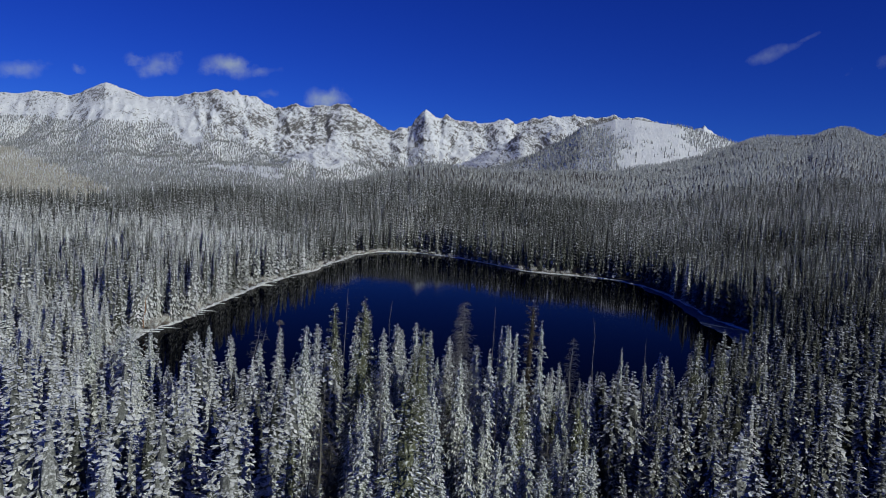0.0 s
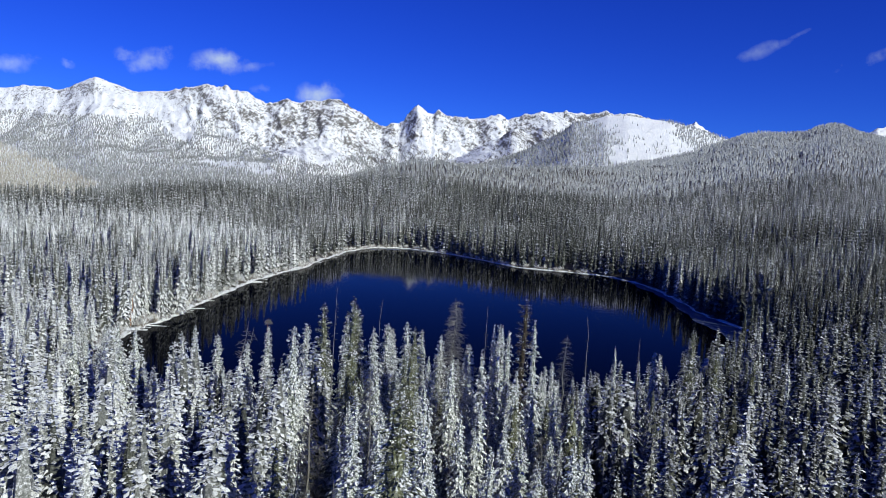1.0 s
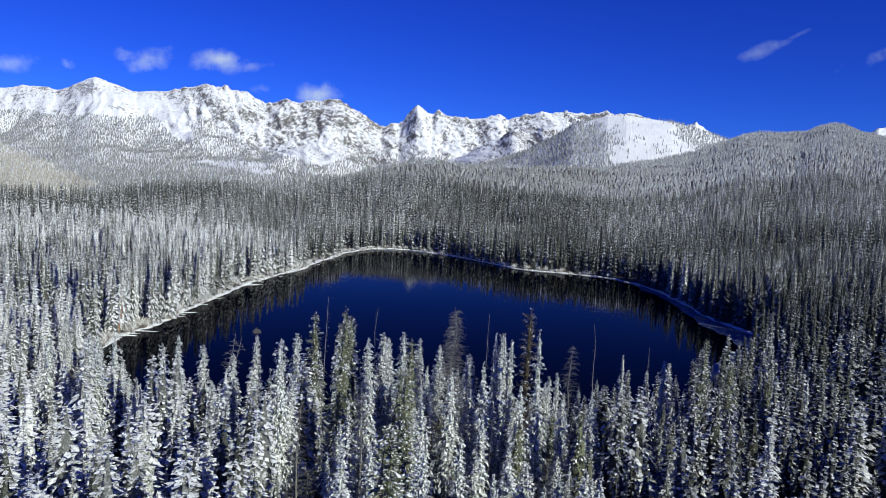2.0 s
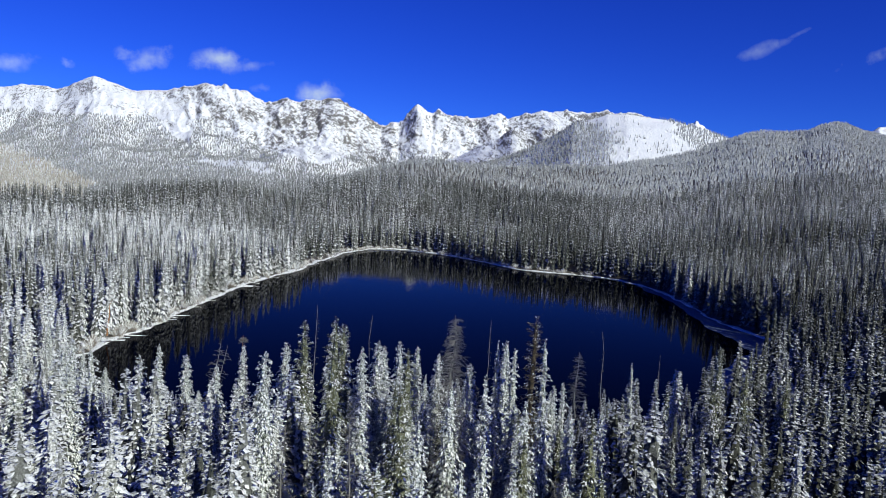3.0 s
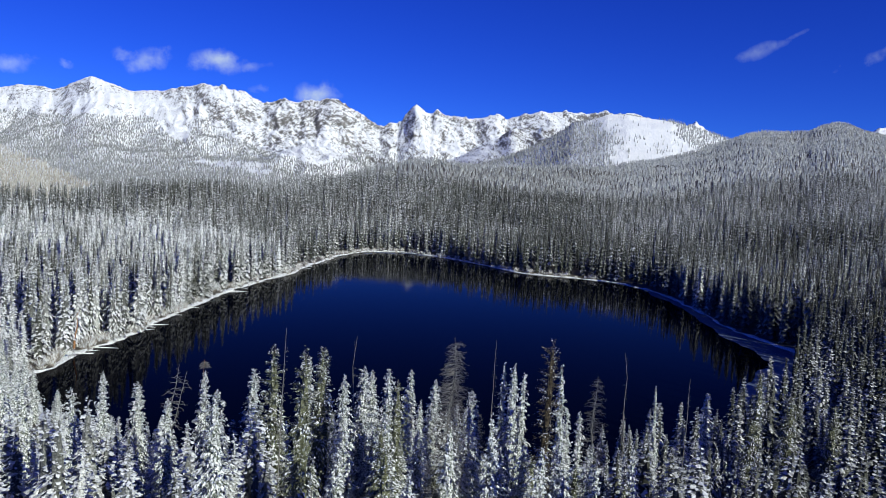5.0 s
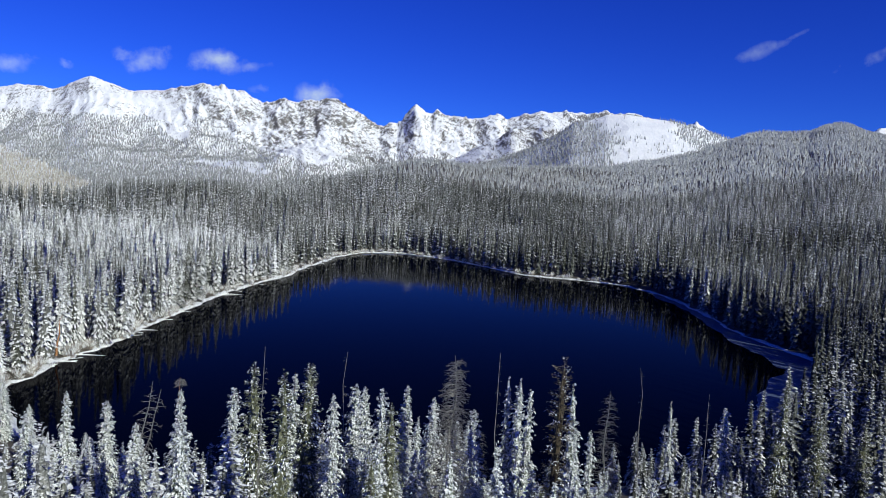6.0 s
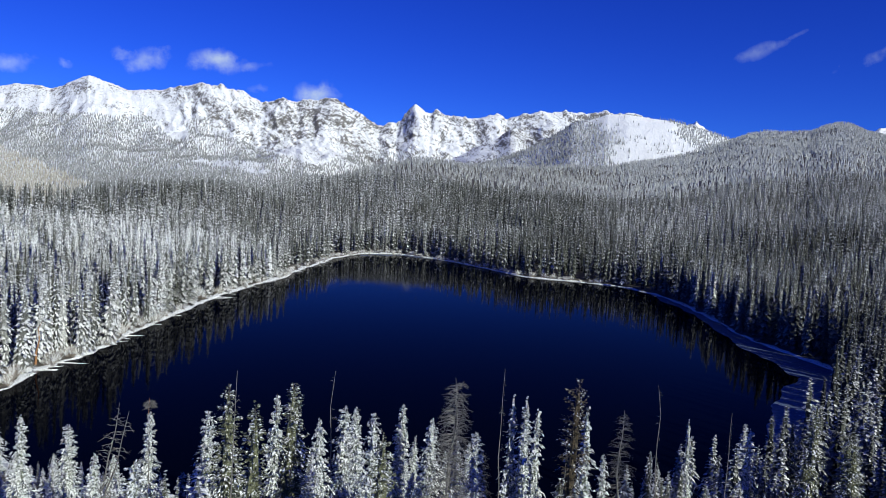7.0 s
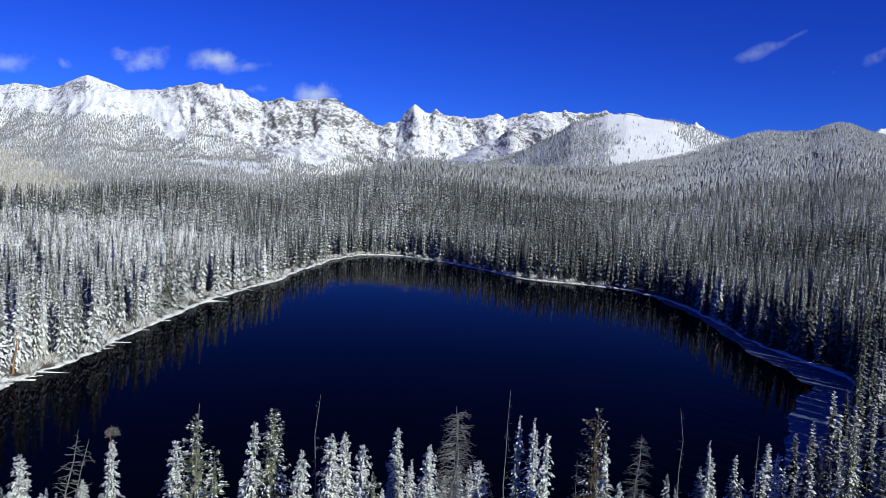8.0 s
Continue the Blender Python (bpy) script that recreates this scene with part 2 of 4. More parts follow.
# ---- the lie of the land ----
rng = np.random.default_rng(7)
LATTICE = rng.random((256, 256)) * 2 - 1


def value_noise(x, y):
    xi, yi = np.floor(x).astype(int), np.floor(y).astype(int)
    fx, fy = x - xi, y - yi
    fx, fy = fx * fx * (3 - 2 * fx), fy * fy * (3 - 2 * fy)
    g = lambda a, b: LATTICE[(xi + a) % 256, (yi + b) % 256]
    return (g(0, 0) * (1 - fx) + g(1, 0) * fx) * (1 - fy) + (g(0, 1) * (1 - fx) + g(1, 1) * fx) * fy


def fractal(x, y, size, octaves=4, gain=0.5, ridged=False):
    total, amp, norm = 0, 1.0, 0
    for o in range(octaves):
        v = value_noise(x / size * 2 ** o + 17.3 * o, y / size * 2 ** o + 9.1 * o)
        total, norm = total + amp * ((1 - np.abs(v) * 2) if ridged else v), norm + amp
        amp *= gain
    return total / norm


def smooth(a, b, v):
    t = np.clip((v - a) / (b - a), 0, 1)
    return t * t * (3 - 2 * t)


# the lake's bank line, as x, y in order round the lake
LAKE_BANK = [(-90.2, 170), (-94.4, 190.8), (-94.8, 210.3), (-94.2, 229.6), (-95.3, 255.5), (-96.1, 289.3), (-94.1, 330.9), (-89.4, 373.2),
             (-87, 431.3), (-85.3, 464.8), (-74.3, 503), (-53, 519.1), (-36.3, 511.3), (-2.1, 480.9), (29.1, 438), (53.6, 430.6),
             (75.7, 423.6), (89.3, 401.1), (97.4, 366.8), (98.3, 321.8), (97.8, 293.1), (101.8, 273.9), (107.3, 253.6), (95.4, 226.8),
             (74.6, 196.6), (56.3, 173.8), (35, 155.5), (4.9, 149), (-28.7, 146), (-64.6, 149)]


def rounded(points, steps=6, rough=0.0):
    """A closed smooth line through the points, slightly uneven."""
    out, count = [], len(points)
    for i in range(count):
        p0, p1, p2, p3 = (np.array(points[(i + k) % count], float) for k in (-1, 0, 1, 2))
        for s in range(steps):
            t = s / steps
            q = 0.5 * (2 * p1 + (p2 - p0) * t + (2 * p0 - 5 * p1 + 4 * p2 - p3) * t * t + (3 * p1 - p0 - 3 * p2 + p3) * t ** 3)
            out.append(q)
    out = np.array(out)
    if rough:
        out = out + rough * np.stack([fractal(out[:, 0], out[:, 1], 9, 3), fractal(out[:, 1] + 50, out[:, 0], 9, 3)], 1)
    return out


SHORE = rounded(LAKE_BANK, 14, 2.4)


def outside(x, y, line=SHORE):
    """Distance from a closed line: positive outside it, negative within."""
    x, y = np.asarray(x, float), np.asarray(y, float)
    best, inside = np.full(x.shape, 1e9), np.zeros(x.shape, bool)
    for (ax, ay), (bx, by) in zip(line, np.roll(line, -1, 0)):
        ex, ey = bx - ax, by - ay
        t = np.clip(((x - ax) * ex + (y - ay) * ey) / (ex * ex + ey * ey + 1e-9), 0, 1)
        best = np.minimum(best, (x - ax - t * ex) ** 2 + (y - ay - t * ey) ** 2)
        cross = ((ay > y) != (by > y))
        inside ^= cross & (x < ex * (y - ay) / (ey if abs(ey) > 1e-9 else 1e-9) + ax)
    return np.sqrt(best) * np.where(inside, -1, 1)


# wooded rises round the lake: bearing (x over y), distance of the crest, height of its ground
RISE = np.array([(-0.759, 404, 9.8), (-0.596, 420, 13), (-0.463, 560, 17.5), (-0.333, 700, 24.8), (-0.252, 800, 38), (-0.206, 860, 52), (-0.164, 920, 67),
                 (-0.097, 980, 80), (-0.047, 1032, 84), (0.003, 1080, 83), (0.085, 1200, 90), (0.157, 1330, 102), (0.198, 1420, 112), (0.229, 1480, 129),
                 (0.261, 1540, 143), (0.308, 1620, 170), (0.35, 1680, 204), (0.377, 1700, 226), (0.4, 1720, 236), (0.439, 1740, 238), (0.463, 1750, 243),
                 (0.481, 1760, 261), (0.499, 1760, 268), (0.516, 1770, 267), (0.541, 1790, 255), (0.571, 1800, 249), (0.674, 1806, 231)])
# the snowy range: x and height of the crest at 3.9 km
WEST_RANGE = [(-3300, 470), (-2767, 476), (-2641, 499), (-2517, 499), (-2451, 484), (-2384, 500), (-2269, 554), (-2230, 566), (-2121, 537), (-1978, 494),
              (-1824, 511), (-1743, 525), (-1668, 548), (-1629, 547), (-1591, 559), (-1516, 550), (-1467, 553), (-1411, 534), (-1369, 530), (-1270, 485),
              (-1237, 474), (-1126, 502), (-1029, 501), (-981, 513), (-932, 500), (-837, 521), (-788, 502), (-674, 442), (-568, 379), (-496, 408),
              (-464, 407), (-405, 476), (-369, 506), (-327, 496), (-278, 467), (-257, 490), (-167, 461), (-24, 444)]
EAST_RANGE = [(99, 488), (138, 463), (239, 490), (347, 514), (393, 523), (456, 514), (581, 503), (687, 527), (719, 517), (795, 521),
              (952, 490), (1122, 469), (1143, 479), (1172, 496), (1204, 482), (1309, 427), (1482, 379), (1693, 391), (1988, 445), (2102, 497),
              (2148, 518), (2219, 516), (2400, 499), (3300, 420)]
RANGE = np.array(WEST_RANGE + EAST_RANGE)
# the bald hill before its right end: x and height of the crest at 2.75 km
BALD_HILL = np.array([(-700, -160), (-400, 10), (-148, 109), (-60, 137), (49, 168), (114, 194), (200, 232), (285, 285), (327, 314),
                      (357, 339), (390, 346), (433, 357), (486, 375), (562, 381), (627, 374), (693, 369), (737, 365),
                      (814, 346), (869, 331), (947, 310), (1068, 282), (1308, 235), (2000, 140)])


# a rocky spur beside it: x and height of the crest at 3.1 km
SPUR = np.array([(-420, 90), (-195, 156), (-146, 176), (-72, 213), (1, 253), (74, 282), (133, 330), (158, 336),
                 (209, 322), (246, 331), (269, 350), (306, 359), (343, 354), (417, 366), (621, 284), (900, 220)])


def ground_height(x, y, d=None):
    x, y = np.asarray(x, float), np.asarray(y, float)
    d = outside(x, y) if d is None else d
    r = np.maximum(y - 40, 1.0)
    u = np.clip(x / np.maximum(y - 40, 60), -0.75, 0.7)
    crest, top = np.interp(u, RISE[:, 0], RISE[:, 1]), np.interp(u, RISE[:, 0], RISE[:, 2])
    dd = np.maximum(d, 0)
    part = dd / (dd + np.maximum(crest - r, 0) + 1e-6)
    rise = top * part ** 1.08 * (1 - 0.75 * smooth(0, 500, r - crest)) - 85 * smooth(40, 420, r - crest)
    near = np.minimum(0.045 * dd, 6) + 1.2 * fractal(x, y, 40, 3) * smooth(2, 20, dd)
    w = smooth(95, 220, y)
    z = near * (1 - w) + rise * w
    z = z + smooth(10, 120, dd) * fractal(x + 300, y, 120, 4) * (2 + 6 * smooth(400, 1200, r))
    bank = 0.45 * smooth(-0.4, 1.6, d) + 0.35 * smooth(1, 6, d) * (0.5 + fractal(x, y, 5, 3))
    return np.where(d < 0, -2.5 * smooth(0, -5, d) + bank, z + bank)


def mountain_height(x, y):
    x, y = np.asarray(x, float), np.asarray(y, float)
    lean = fractal(x, y, 900, 2) * 90
    c = np.interp(x * 3880 / np.maximum(y, 1500) + 0 * lean, RANGE[:, 0], RANGE[:, 1])
    t = np.clip((y - 1450) / (3880 - 1450), 0, 1.2)
    climb = np.where(t < 1, 0.25 * t + 0.75 * t ** 3.2, 1 - 1.6 * (t - 1))
    u = x / np.maximum(y - 40, 1)
    bowl = smooth(-0.3, -0.14, u) * (1 - smooth(0.2, 0.3, u))
    steepened = np.where(t < 1, 0.16 * t + 0.84 * t ** 4.5, climb)
    z = -40 + (c + 40) * (climb * (1 - bowl) + steepened * bowl)
    west = 1 - smooth(-1900, -1300, x)
    high, calm = smooth(0.45, 0.85, t), 1 - 0.75 * smooth(0.9, 1.0, t)
    spurs = fractal(x + 0.25 * y, y * 0.55, 380, 4, 0.5, True)
    z = z + (spurs - 0.3) * (75 - 25 * west) * smooth(0.3, 0.8, t) * calm
    gully = fractal(x + 0.55 * y, y * 0.28, 120, 5, 0.58, True)      # chutes and ribs running down the faces
    z = z + (gully - 0.3) * (34 - 20 * west) * high * (0.4 + 0.6 * calm)
    z = z + (fractal(x, y, 34, 3, 0.6, True) - 0.35) * (10 - 5 * west) * high
    h = np.interp(x * 2750 / np.maximum(y, 1500), BALD_HILL[:, 0], BALD_HILL[:, 1])
    s = np.clip((y - 1500) / 1250, 0, 2)
    hill = -40 * (1 - smooth(0, 0.3, s)) + np.where(s < 1, h * s ** 1.25, h * (1 - 0.5 * (s - 1))) + fractal(x + 99, y, 260, 4) * 16 * smooth(0.1, 0.6, s) * (1 - 0.7 * smooth(0.85, 1, s))
    h = np.interp(x * 3100 / np.maximum(y, 1500), SPUR[:, 0], SPUR[:, 1])
    s = np.clip((y - 2300) / 800, 0, 2)
    spur = np.where(s < 1, h * (0.15 + 0.85 * s ** 1.4), h * (1 - 0.6 * (s - 1))) + (fractal(x + 0.5 * y, y * 0.4, 60, 4, 0.6, True) - 0.35) * 15
    z = np.where(y > 2300, np.maximum(z, spur), z)
    return np.maximum(z, hill), hill > z


def sheet(name, mat, label, category, columns, rows, place):
    """A ground sheet over a fan of bearings and distances."""
    a, r = np.meshgrid(columns, rows)
    x, y, z = place(a, r)
    verts = np.stack([x, y, z], -1).reshape(-1, 3)
    nr, nc = a.shape
    i = (np.arange(nr - 1)[:, None] * nc + np.arange(nc - 1)[None]).reshape(-1)
    quads = np.stack([i, i + 1, i + nc + 1, i + nc], 1)
    ob = new(name, mesh_from(name, verts, quads, mat, True))
    return tagged(ob, label, category, kind="structure")


def mesh_from(name, verts, faces, mat, shade=False):
    faces = np.asarray(faces)
    me = bpy.data.meshes.new(name)
    me.vertices.add(len(verts))
    me.vertices.foreach_set("co", np.asarray(verts, np.float32).ravel())
    k = faces.shape[1]
    me.loops.add(faces.size)
    me.loops.foreach_set("vertex_index", faces.astype(np.int32).ravel())
    me.polygons.add(len(faces))
    me.polygons.foreach_set("loop_start", np.arange(0, faces.size, k, dtype=np.int32))
    me.polygons.foreach_set("use_smooth", np.full(len(faces), shade))
    me.update(calc_edges=True)
    me.materials.append(mat)
    return me


front = np.radians(np.arange(-48, 48.01, 0.25))
back = np.radians(np.arange(51, 309, 3.0))
columns = np.concatenate([front, back, [front[0] + 2 * math.pi]])
rows = np.concatenate([[0.5], np.arange(8, 120, 6), np.arange(120, 545, 3.0), np.arange(545, 2500, 20), [2700, 3000, 3400, 4000, 4900]])


def ground_place(a, r):
    x, y = r * np.sin(a), 40 + r * np.cos(a)
    z = ground_height(x, y)
    return x, y, z - 60 * smooth(2450, 3000, r)


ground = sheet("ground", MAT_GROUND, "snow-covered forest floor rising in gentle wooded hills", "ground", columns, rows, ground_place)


def mountain_place(a, r):
    y = 40 + r
    x = r * np.tan(a)
    return x, y, mountain_height(x, y)[0]


mountains = sheet("mountain_range", MAT_MOUNTAIN, "rugged snow-covered mountain range with bare grey rock ribs", "mountains",
                  np.arctan(np.arange(-0.85, 0.8501, 0.0022)), np.concatenate([np.arange(1380, 2600, 30), np.arange(2600, 3900, 10), np.arange(3900, 4500, 60)]), mountain_place)

spots = np.empty(len(mountains.data.vertices) * 3, np.float32)
mountains.data.vertices.foreach_get("co", spots)
px, py, pz = spots.reshape(-1, 3).astype(float).T
bearing = px / np.maximum(py - 34, 1)
spur_crest = np.interp(px * 3100 / np.maximum(py, 1500), SPUR[:, 0], SPUR[:, 1])
bare = 0.1 * smooth(-0.06, -0.01, bearing) * smooth(0.15, 0.11, bearing) * smooth(3350, 3180, py) * smooth(2350, 2500, py)           # the crags of the spur
bare += 0.06 * smooth(-0.34, -0.28, bearing) * smooth(-0.06, -0.14, bearing) * smooth(3000, 3400, py) - 0.05 * smooth(-0.4, -0.47, bearing)
bare -= 0.2 * smooth(-0.13, -0.11, bearing) * smooth(-0.05, -0.08, bearing) * smooth(3200, 3600, py)
bare += 0.05 * smooth(3650, 3860, py) - 0.3 * smooth(0.285, 0.3, bearing) - 0.3 * smooth(0.16, 0.19, bearing) * smooth(0.3, 0.26, bearing) * smooth(3000, 2800, py)
mountains.data.attributes.new("bare_rock", "FLOAT", "POINT").data.foreach_set("value", bare.astype(np.float32))

# ---- the lake ----
line = rounded(LAKE_BANK, 8, 0)
centre = line.mean(0)
outer = centre + (line - centre) * 1.03
water = new("lake_water", mesh_from("lake_water", np.concatenate([np.c_[outer, np.zeros(len(outer))], [[*centre, 0.0]]]),
                                    [(i, (i + 1) % len(outer), len(outer)) for i in range(len(outer))], MAT_WATER))
tagged(water, "still dark navy lake water mirroring the trees", "lake", kind="structure")


# a bank of clean snow along the water
strip = []
for k, (off, lift) in enumerate(((-0.5, -0.25), (0.05, 0.08), (0.6, 0.22), (1.2, 0.16), (2.0, 0.0))):
    tangent = np.roll(SHORE, -1, 0) - np.roll(SHORE, 1, 0)
    away = np.c_[-tangent[:, 1], tangent[:, 0]] / (np.hypot(tangent[:, 0], tangent[:, 1])[:, None] + 1e-6)
    away *= np.where(outside(*(SHORE + away).T) > 0, 1, -1)[:, None]
    wander = 1 + 1.7 * fractal(SHORE[:, 0], SHORE[:, 1] + 2 * k, 5, 3)
    p = SHORE + away * (off * wander)[:, None]
    base = ground_height(p[:, 0], p[:, 1])
    strip.append(np.c_[p, np.maximum(base, 0.0) + lift * (1 + 0.5 * fractal(p[:, 0], p[:, 1], 3, 2)) + (-0.3 if k == 4 else 0.0)])
count = len(SHORE)
snow_bank = new("snow_bank", mesh_from("snow_bank", np.concatenate(strip), [(k * count + i, k * count + (i + 1) % count, (k + 1) * count + (i + 1) % count, (k + 1) * count + i)
                                                                           for k in range(4) for i in range(count)], MAT_BANK, True))
tagged(snow_bank, "uneven white snow bank along the water's edge", "snow bank", kind="structure")


def slab(name, outline, top, depth, mat):
    """A flat plate with the given outline, bevelled down at its rim."""
    n = len(outline)
    c = outline.mean(0)
    inner = c + (outline - c) * 0.985
    verts = np.concatenate([np.c_[outline, np.full(n, top - depth)], np.c_[outline, np.full(n, top - 0.02)], np.c_[inner, np.full(n, top)]])
    bm = bmesh.new()
    vs = [bm.verts.new(v) for v in verts]
    for i in range(n):
        j = (i + 1) % n
        bm.faces.new((vs[i], vs[j], vs[n + j], vs[n + i]))
        bm.faces.new((vs[n + i], vs[n + j], vs[2 * n + j], vs[2 * n + i]))
    bm.faces.new(vs[2 * n:])
    bmesh.ops.triangulate(bm, faces=bm.faces[-1:])
    me = bpy.data.meshes.new(name)
    bm.to_mesh(me)
    bm.free()
    me.materials.append(mat)
    return new(name, me)


SHELF_FAR = [(91.2, 404.4), (89, 383.6), (93.6, 358.8), (94.6, 341.1), (92.1, 310.8), (90.7, 279.1), (91.5, 257.8), (91.1, 246.1),
             (101.1, 240.2), (110.6, 251.5), (104.9, 274.5), (101.3, 295.6), (101.4, 322.6), (100.9, 366.1), (92.2, 402.8)]
SHELF_NEAR = [(103, 243.5), (97, 246.5), (90.5, 243), (86.5, 236), (78.5, 225.6), (73.9, 217.2), (67.7, 205), (62, 193.8), (55.4, 178.7), (48.7, 166.3),
              (61.5, 170.5), (78.7, 196.2), (88.1, 212.2), (98.6, 225.5), (102.3, 232.9)]
for points, note in ((SHELF_FAR, "lake ice along the wooded bank with painted sunlit streaks and snow"), (SHELF_NEAR, "lake ice in the shaded corner with painted sunlit streaks and snow")):
    tagged(slab("ice_shelf", rounded(points, 10, 2.4), 0.12 if points is SHELF_FAR else 0.135, 0.25, MAT_ICE), note, "lake ice", group="ice at the lake's edge")


# ---- trees ----
def part(name, me, parent, label=""):
    ob = new(name, me)
    ob.parent = parent
    return tagged(ob, label) if label else ob


SPRAY_FACES = ((0, 1, 2), (0, 2, 3))


def crown_sprays(gen, whorls, per, radius, height, base, droop, power, sprays, share, ragged=0.35, bulk=1.0, size=0.55):
    """A conifer as whorls of drooping boughs, each hung with short needled sprays that carry pads of snow.
    Gives the sprays and the pads as groups of four points: foot, one side, tip, other side."""
    needles, pads = [], []
    p1, p2, p3 = gen.uniform(0, 6.3, 3)
    for i in range(whorls):
        q = ((i + gen.uniform(0.1, 0.9)) / whorls) ** 0.96
        s = base + (0.992 - base) * q
        swell = 1 + 0.1 * math.sin(8 * q + p1) + 0.1 * math.sin(19 * q + p2)
        reach = radius * ((1 - q) ** power * (0.7 + 0.3 * min(1, q * 5 + 0.3)) + 0.05) * swell
        count = max(4, round(per * (0.6 + 0.4 * (1 - q)) + gen.uniform(-0.8, 0.8)))
        turn = gen.uniform(0, 6.3)
        for k in range(count):
            if gen.random() < 0.07:
                continue
            az = turn + 6.283 * (k + gen.uniform(-0.3, 0.3)) / count
            length = reach * gen.uniform(1 - ragged, 1 + 0.6 * ragged) * (1 + 0.1 * math.sin(az + p3))
            ca, sa = math.cos(az), math.sin(az)
            z0, fall = s * height + gen.uniform(-0.3, 0.3), droop * gen.uniform(0.6, 1.5) * (1.15 - 0.7 * q)
            laden = gen.random() < share + 0.15

            def spot(r, side, up):
                return (ca * r - sa * side, sa * r + ca * side, z0 + (0.1 + 0.5 * q * q) * r - fall * r * r / max(length, 0.3) + up)

            for n in range(max(2, round(sprays * (0.45 + 0.55 * min(1, length / radius))))):
                long = size * gen.uniform(0.65, 1.35) * (0.55 + 0.45 * min(1, length / (0.6 * radius)))
                tip = length * (1.0 if n == 0 else gen.uniform(0.35, 0.97))
                across = 0.0 if n == 0 else gen.normal(0, 0.2) * length * (1.2 - 0.6 * tip / length)
                foot, bend = max(tip - long, 0.02), gen.uniform(-0.25, 0.25) * long + 0.3 * across
                wide, sag, high = bulk * long * gen.uniform(0.2, 0.36), long * gen.uniform(0.05, 0.4), gen.uniform(-0.2, 0.08)
                mid, lean = 0.45 * foot + 0.55 * tip, gen.uniform(-0.6, 0.6) * wide
                needles.append([spot(foot, across, high), spot(mid, across - wide, high - 0.7 * wide + lean), spot(tip, across + bend, high - sag), spot(mid, across + wide, high - 0.7 * wide - lean)])
                if laden and gen.random() < 0.85:
                    lift, slim = high + gen.uniform(0.05, 0.1), wide * gen.uniform(0.55, 1.0)
                    end = foot + (tip - foot) * gen.uniform(0.75, 1.02)
                    pads.append([spot(foot + 0.1 * long, across, lift), spot(mid, across - slim, lift - 0.45 * slim + 0.6 * lean), spot(end, across + 0.9 * bend, lift - sag), spot(mid, across + slim, lift - 0.45 * slim - 0.6 * lean)])
    return needles, pads


def spray_mesh_data(groups):
    """Points and triangles of groups of four points."""
    verts = np.array(groups, float).reshape(-1, 3)
    faces = (np.arange(len(groups))[:, None, None] * 4 + np.array(SPRAY_FACES)[None]).reshape(-1, 3)
    return verts, faces


def stand_template(gen, whorls, per, sprays, size, bulk=1.2, power=0.66):
    """One tree of a stand, of height 1 and half width 1, with how much more or less snow each point holds."""
    needles, _ = crown_sprays(gen, whorls, per, 2.2, 21.0, 0.04, 0.7, power, sprays, 0.0, 0.35, bulk, size)
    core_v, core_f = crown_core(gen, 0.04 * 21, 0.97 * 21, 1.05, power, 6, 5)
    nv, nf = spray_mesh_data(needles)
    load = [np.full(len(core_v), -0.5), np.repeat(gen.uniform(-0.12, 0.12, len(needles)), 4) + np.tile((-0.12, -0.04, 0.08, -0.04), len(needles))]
    return np.concatenate([np.array(core_v, float), nv]) / (2.2, 2.2, 21.0), np.concatenate([np.array(core_f), nf + len(core_v)]), np.concatenate(load)


def core_cone(verts, faces, base, top, radius, sides=5):
    """The dense dark inside of a crown."""
    b = len(verts)
    verts.append((0, 0, top))
    for k in range(sides):
        verts.append((radius * math.cos(6.283 * k / sides), radius * math.sin(6.283 * k / sides), base))
    faces += [(b, b + 1 + k, b + 1 + (k + 1) % sides) for k in range(sides)]


def crown_core(gen, base, top, radius, power, rings, sides):
    """The dense inside of a crown, as uneven rings that follow its outline."""
    verts, faces = [], []
    for i in range(rings):
        q = i / rings
        for k in range(sides):
            a, r = 6.283 * (k + 0.5 * (i % 2)) / sides, radius * ((1 - q) ** power) * gen.uniform(0.55, 1.3)
            verts.append((r * math.cos(a), r * math.sin(a), base + (top - base) * q + gen.uniform(-0.02, 0.02) * (top - base)))
        if i:
            o = (i - 1) * sides
            for k in range(sides):
                j = (k + 1) % sides
                faces += [(o + k, o + j, o + sides + k), (o + j, o + sides + j, o + sides + k)]
    verts.append((0, 0, top))
    o = (rings - 1) * sides
    faces += [(o + k, o + (k + 1) % sides, o + sides) for k in range(sides)]
    return verts, faces


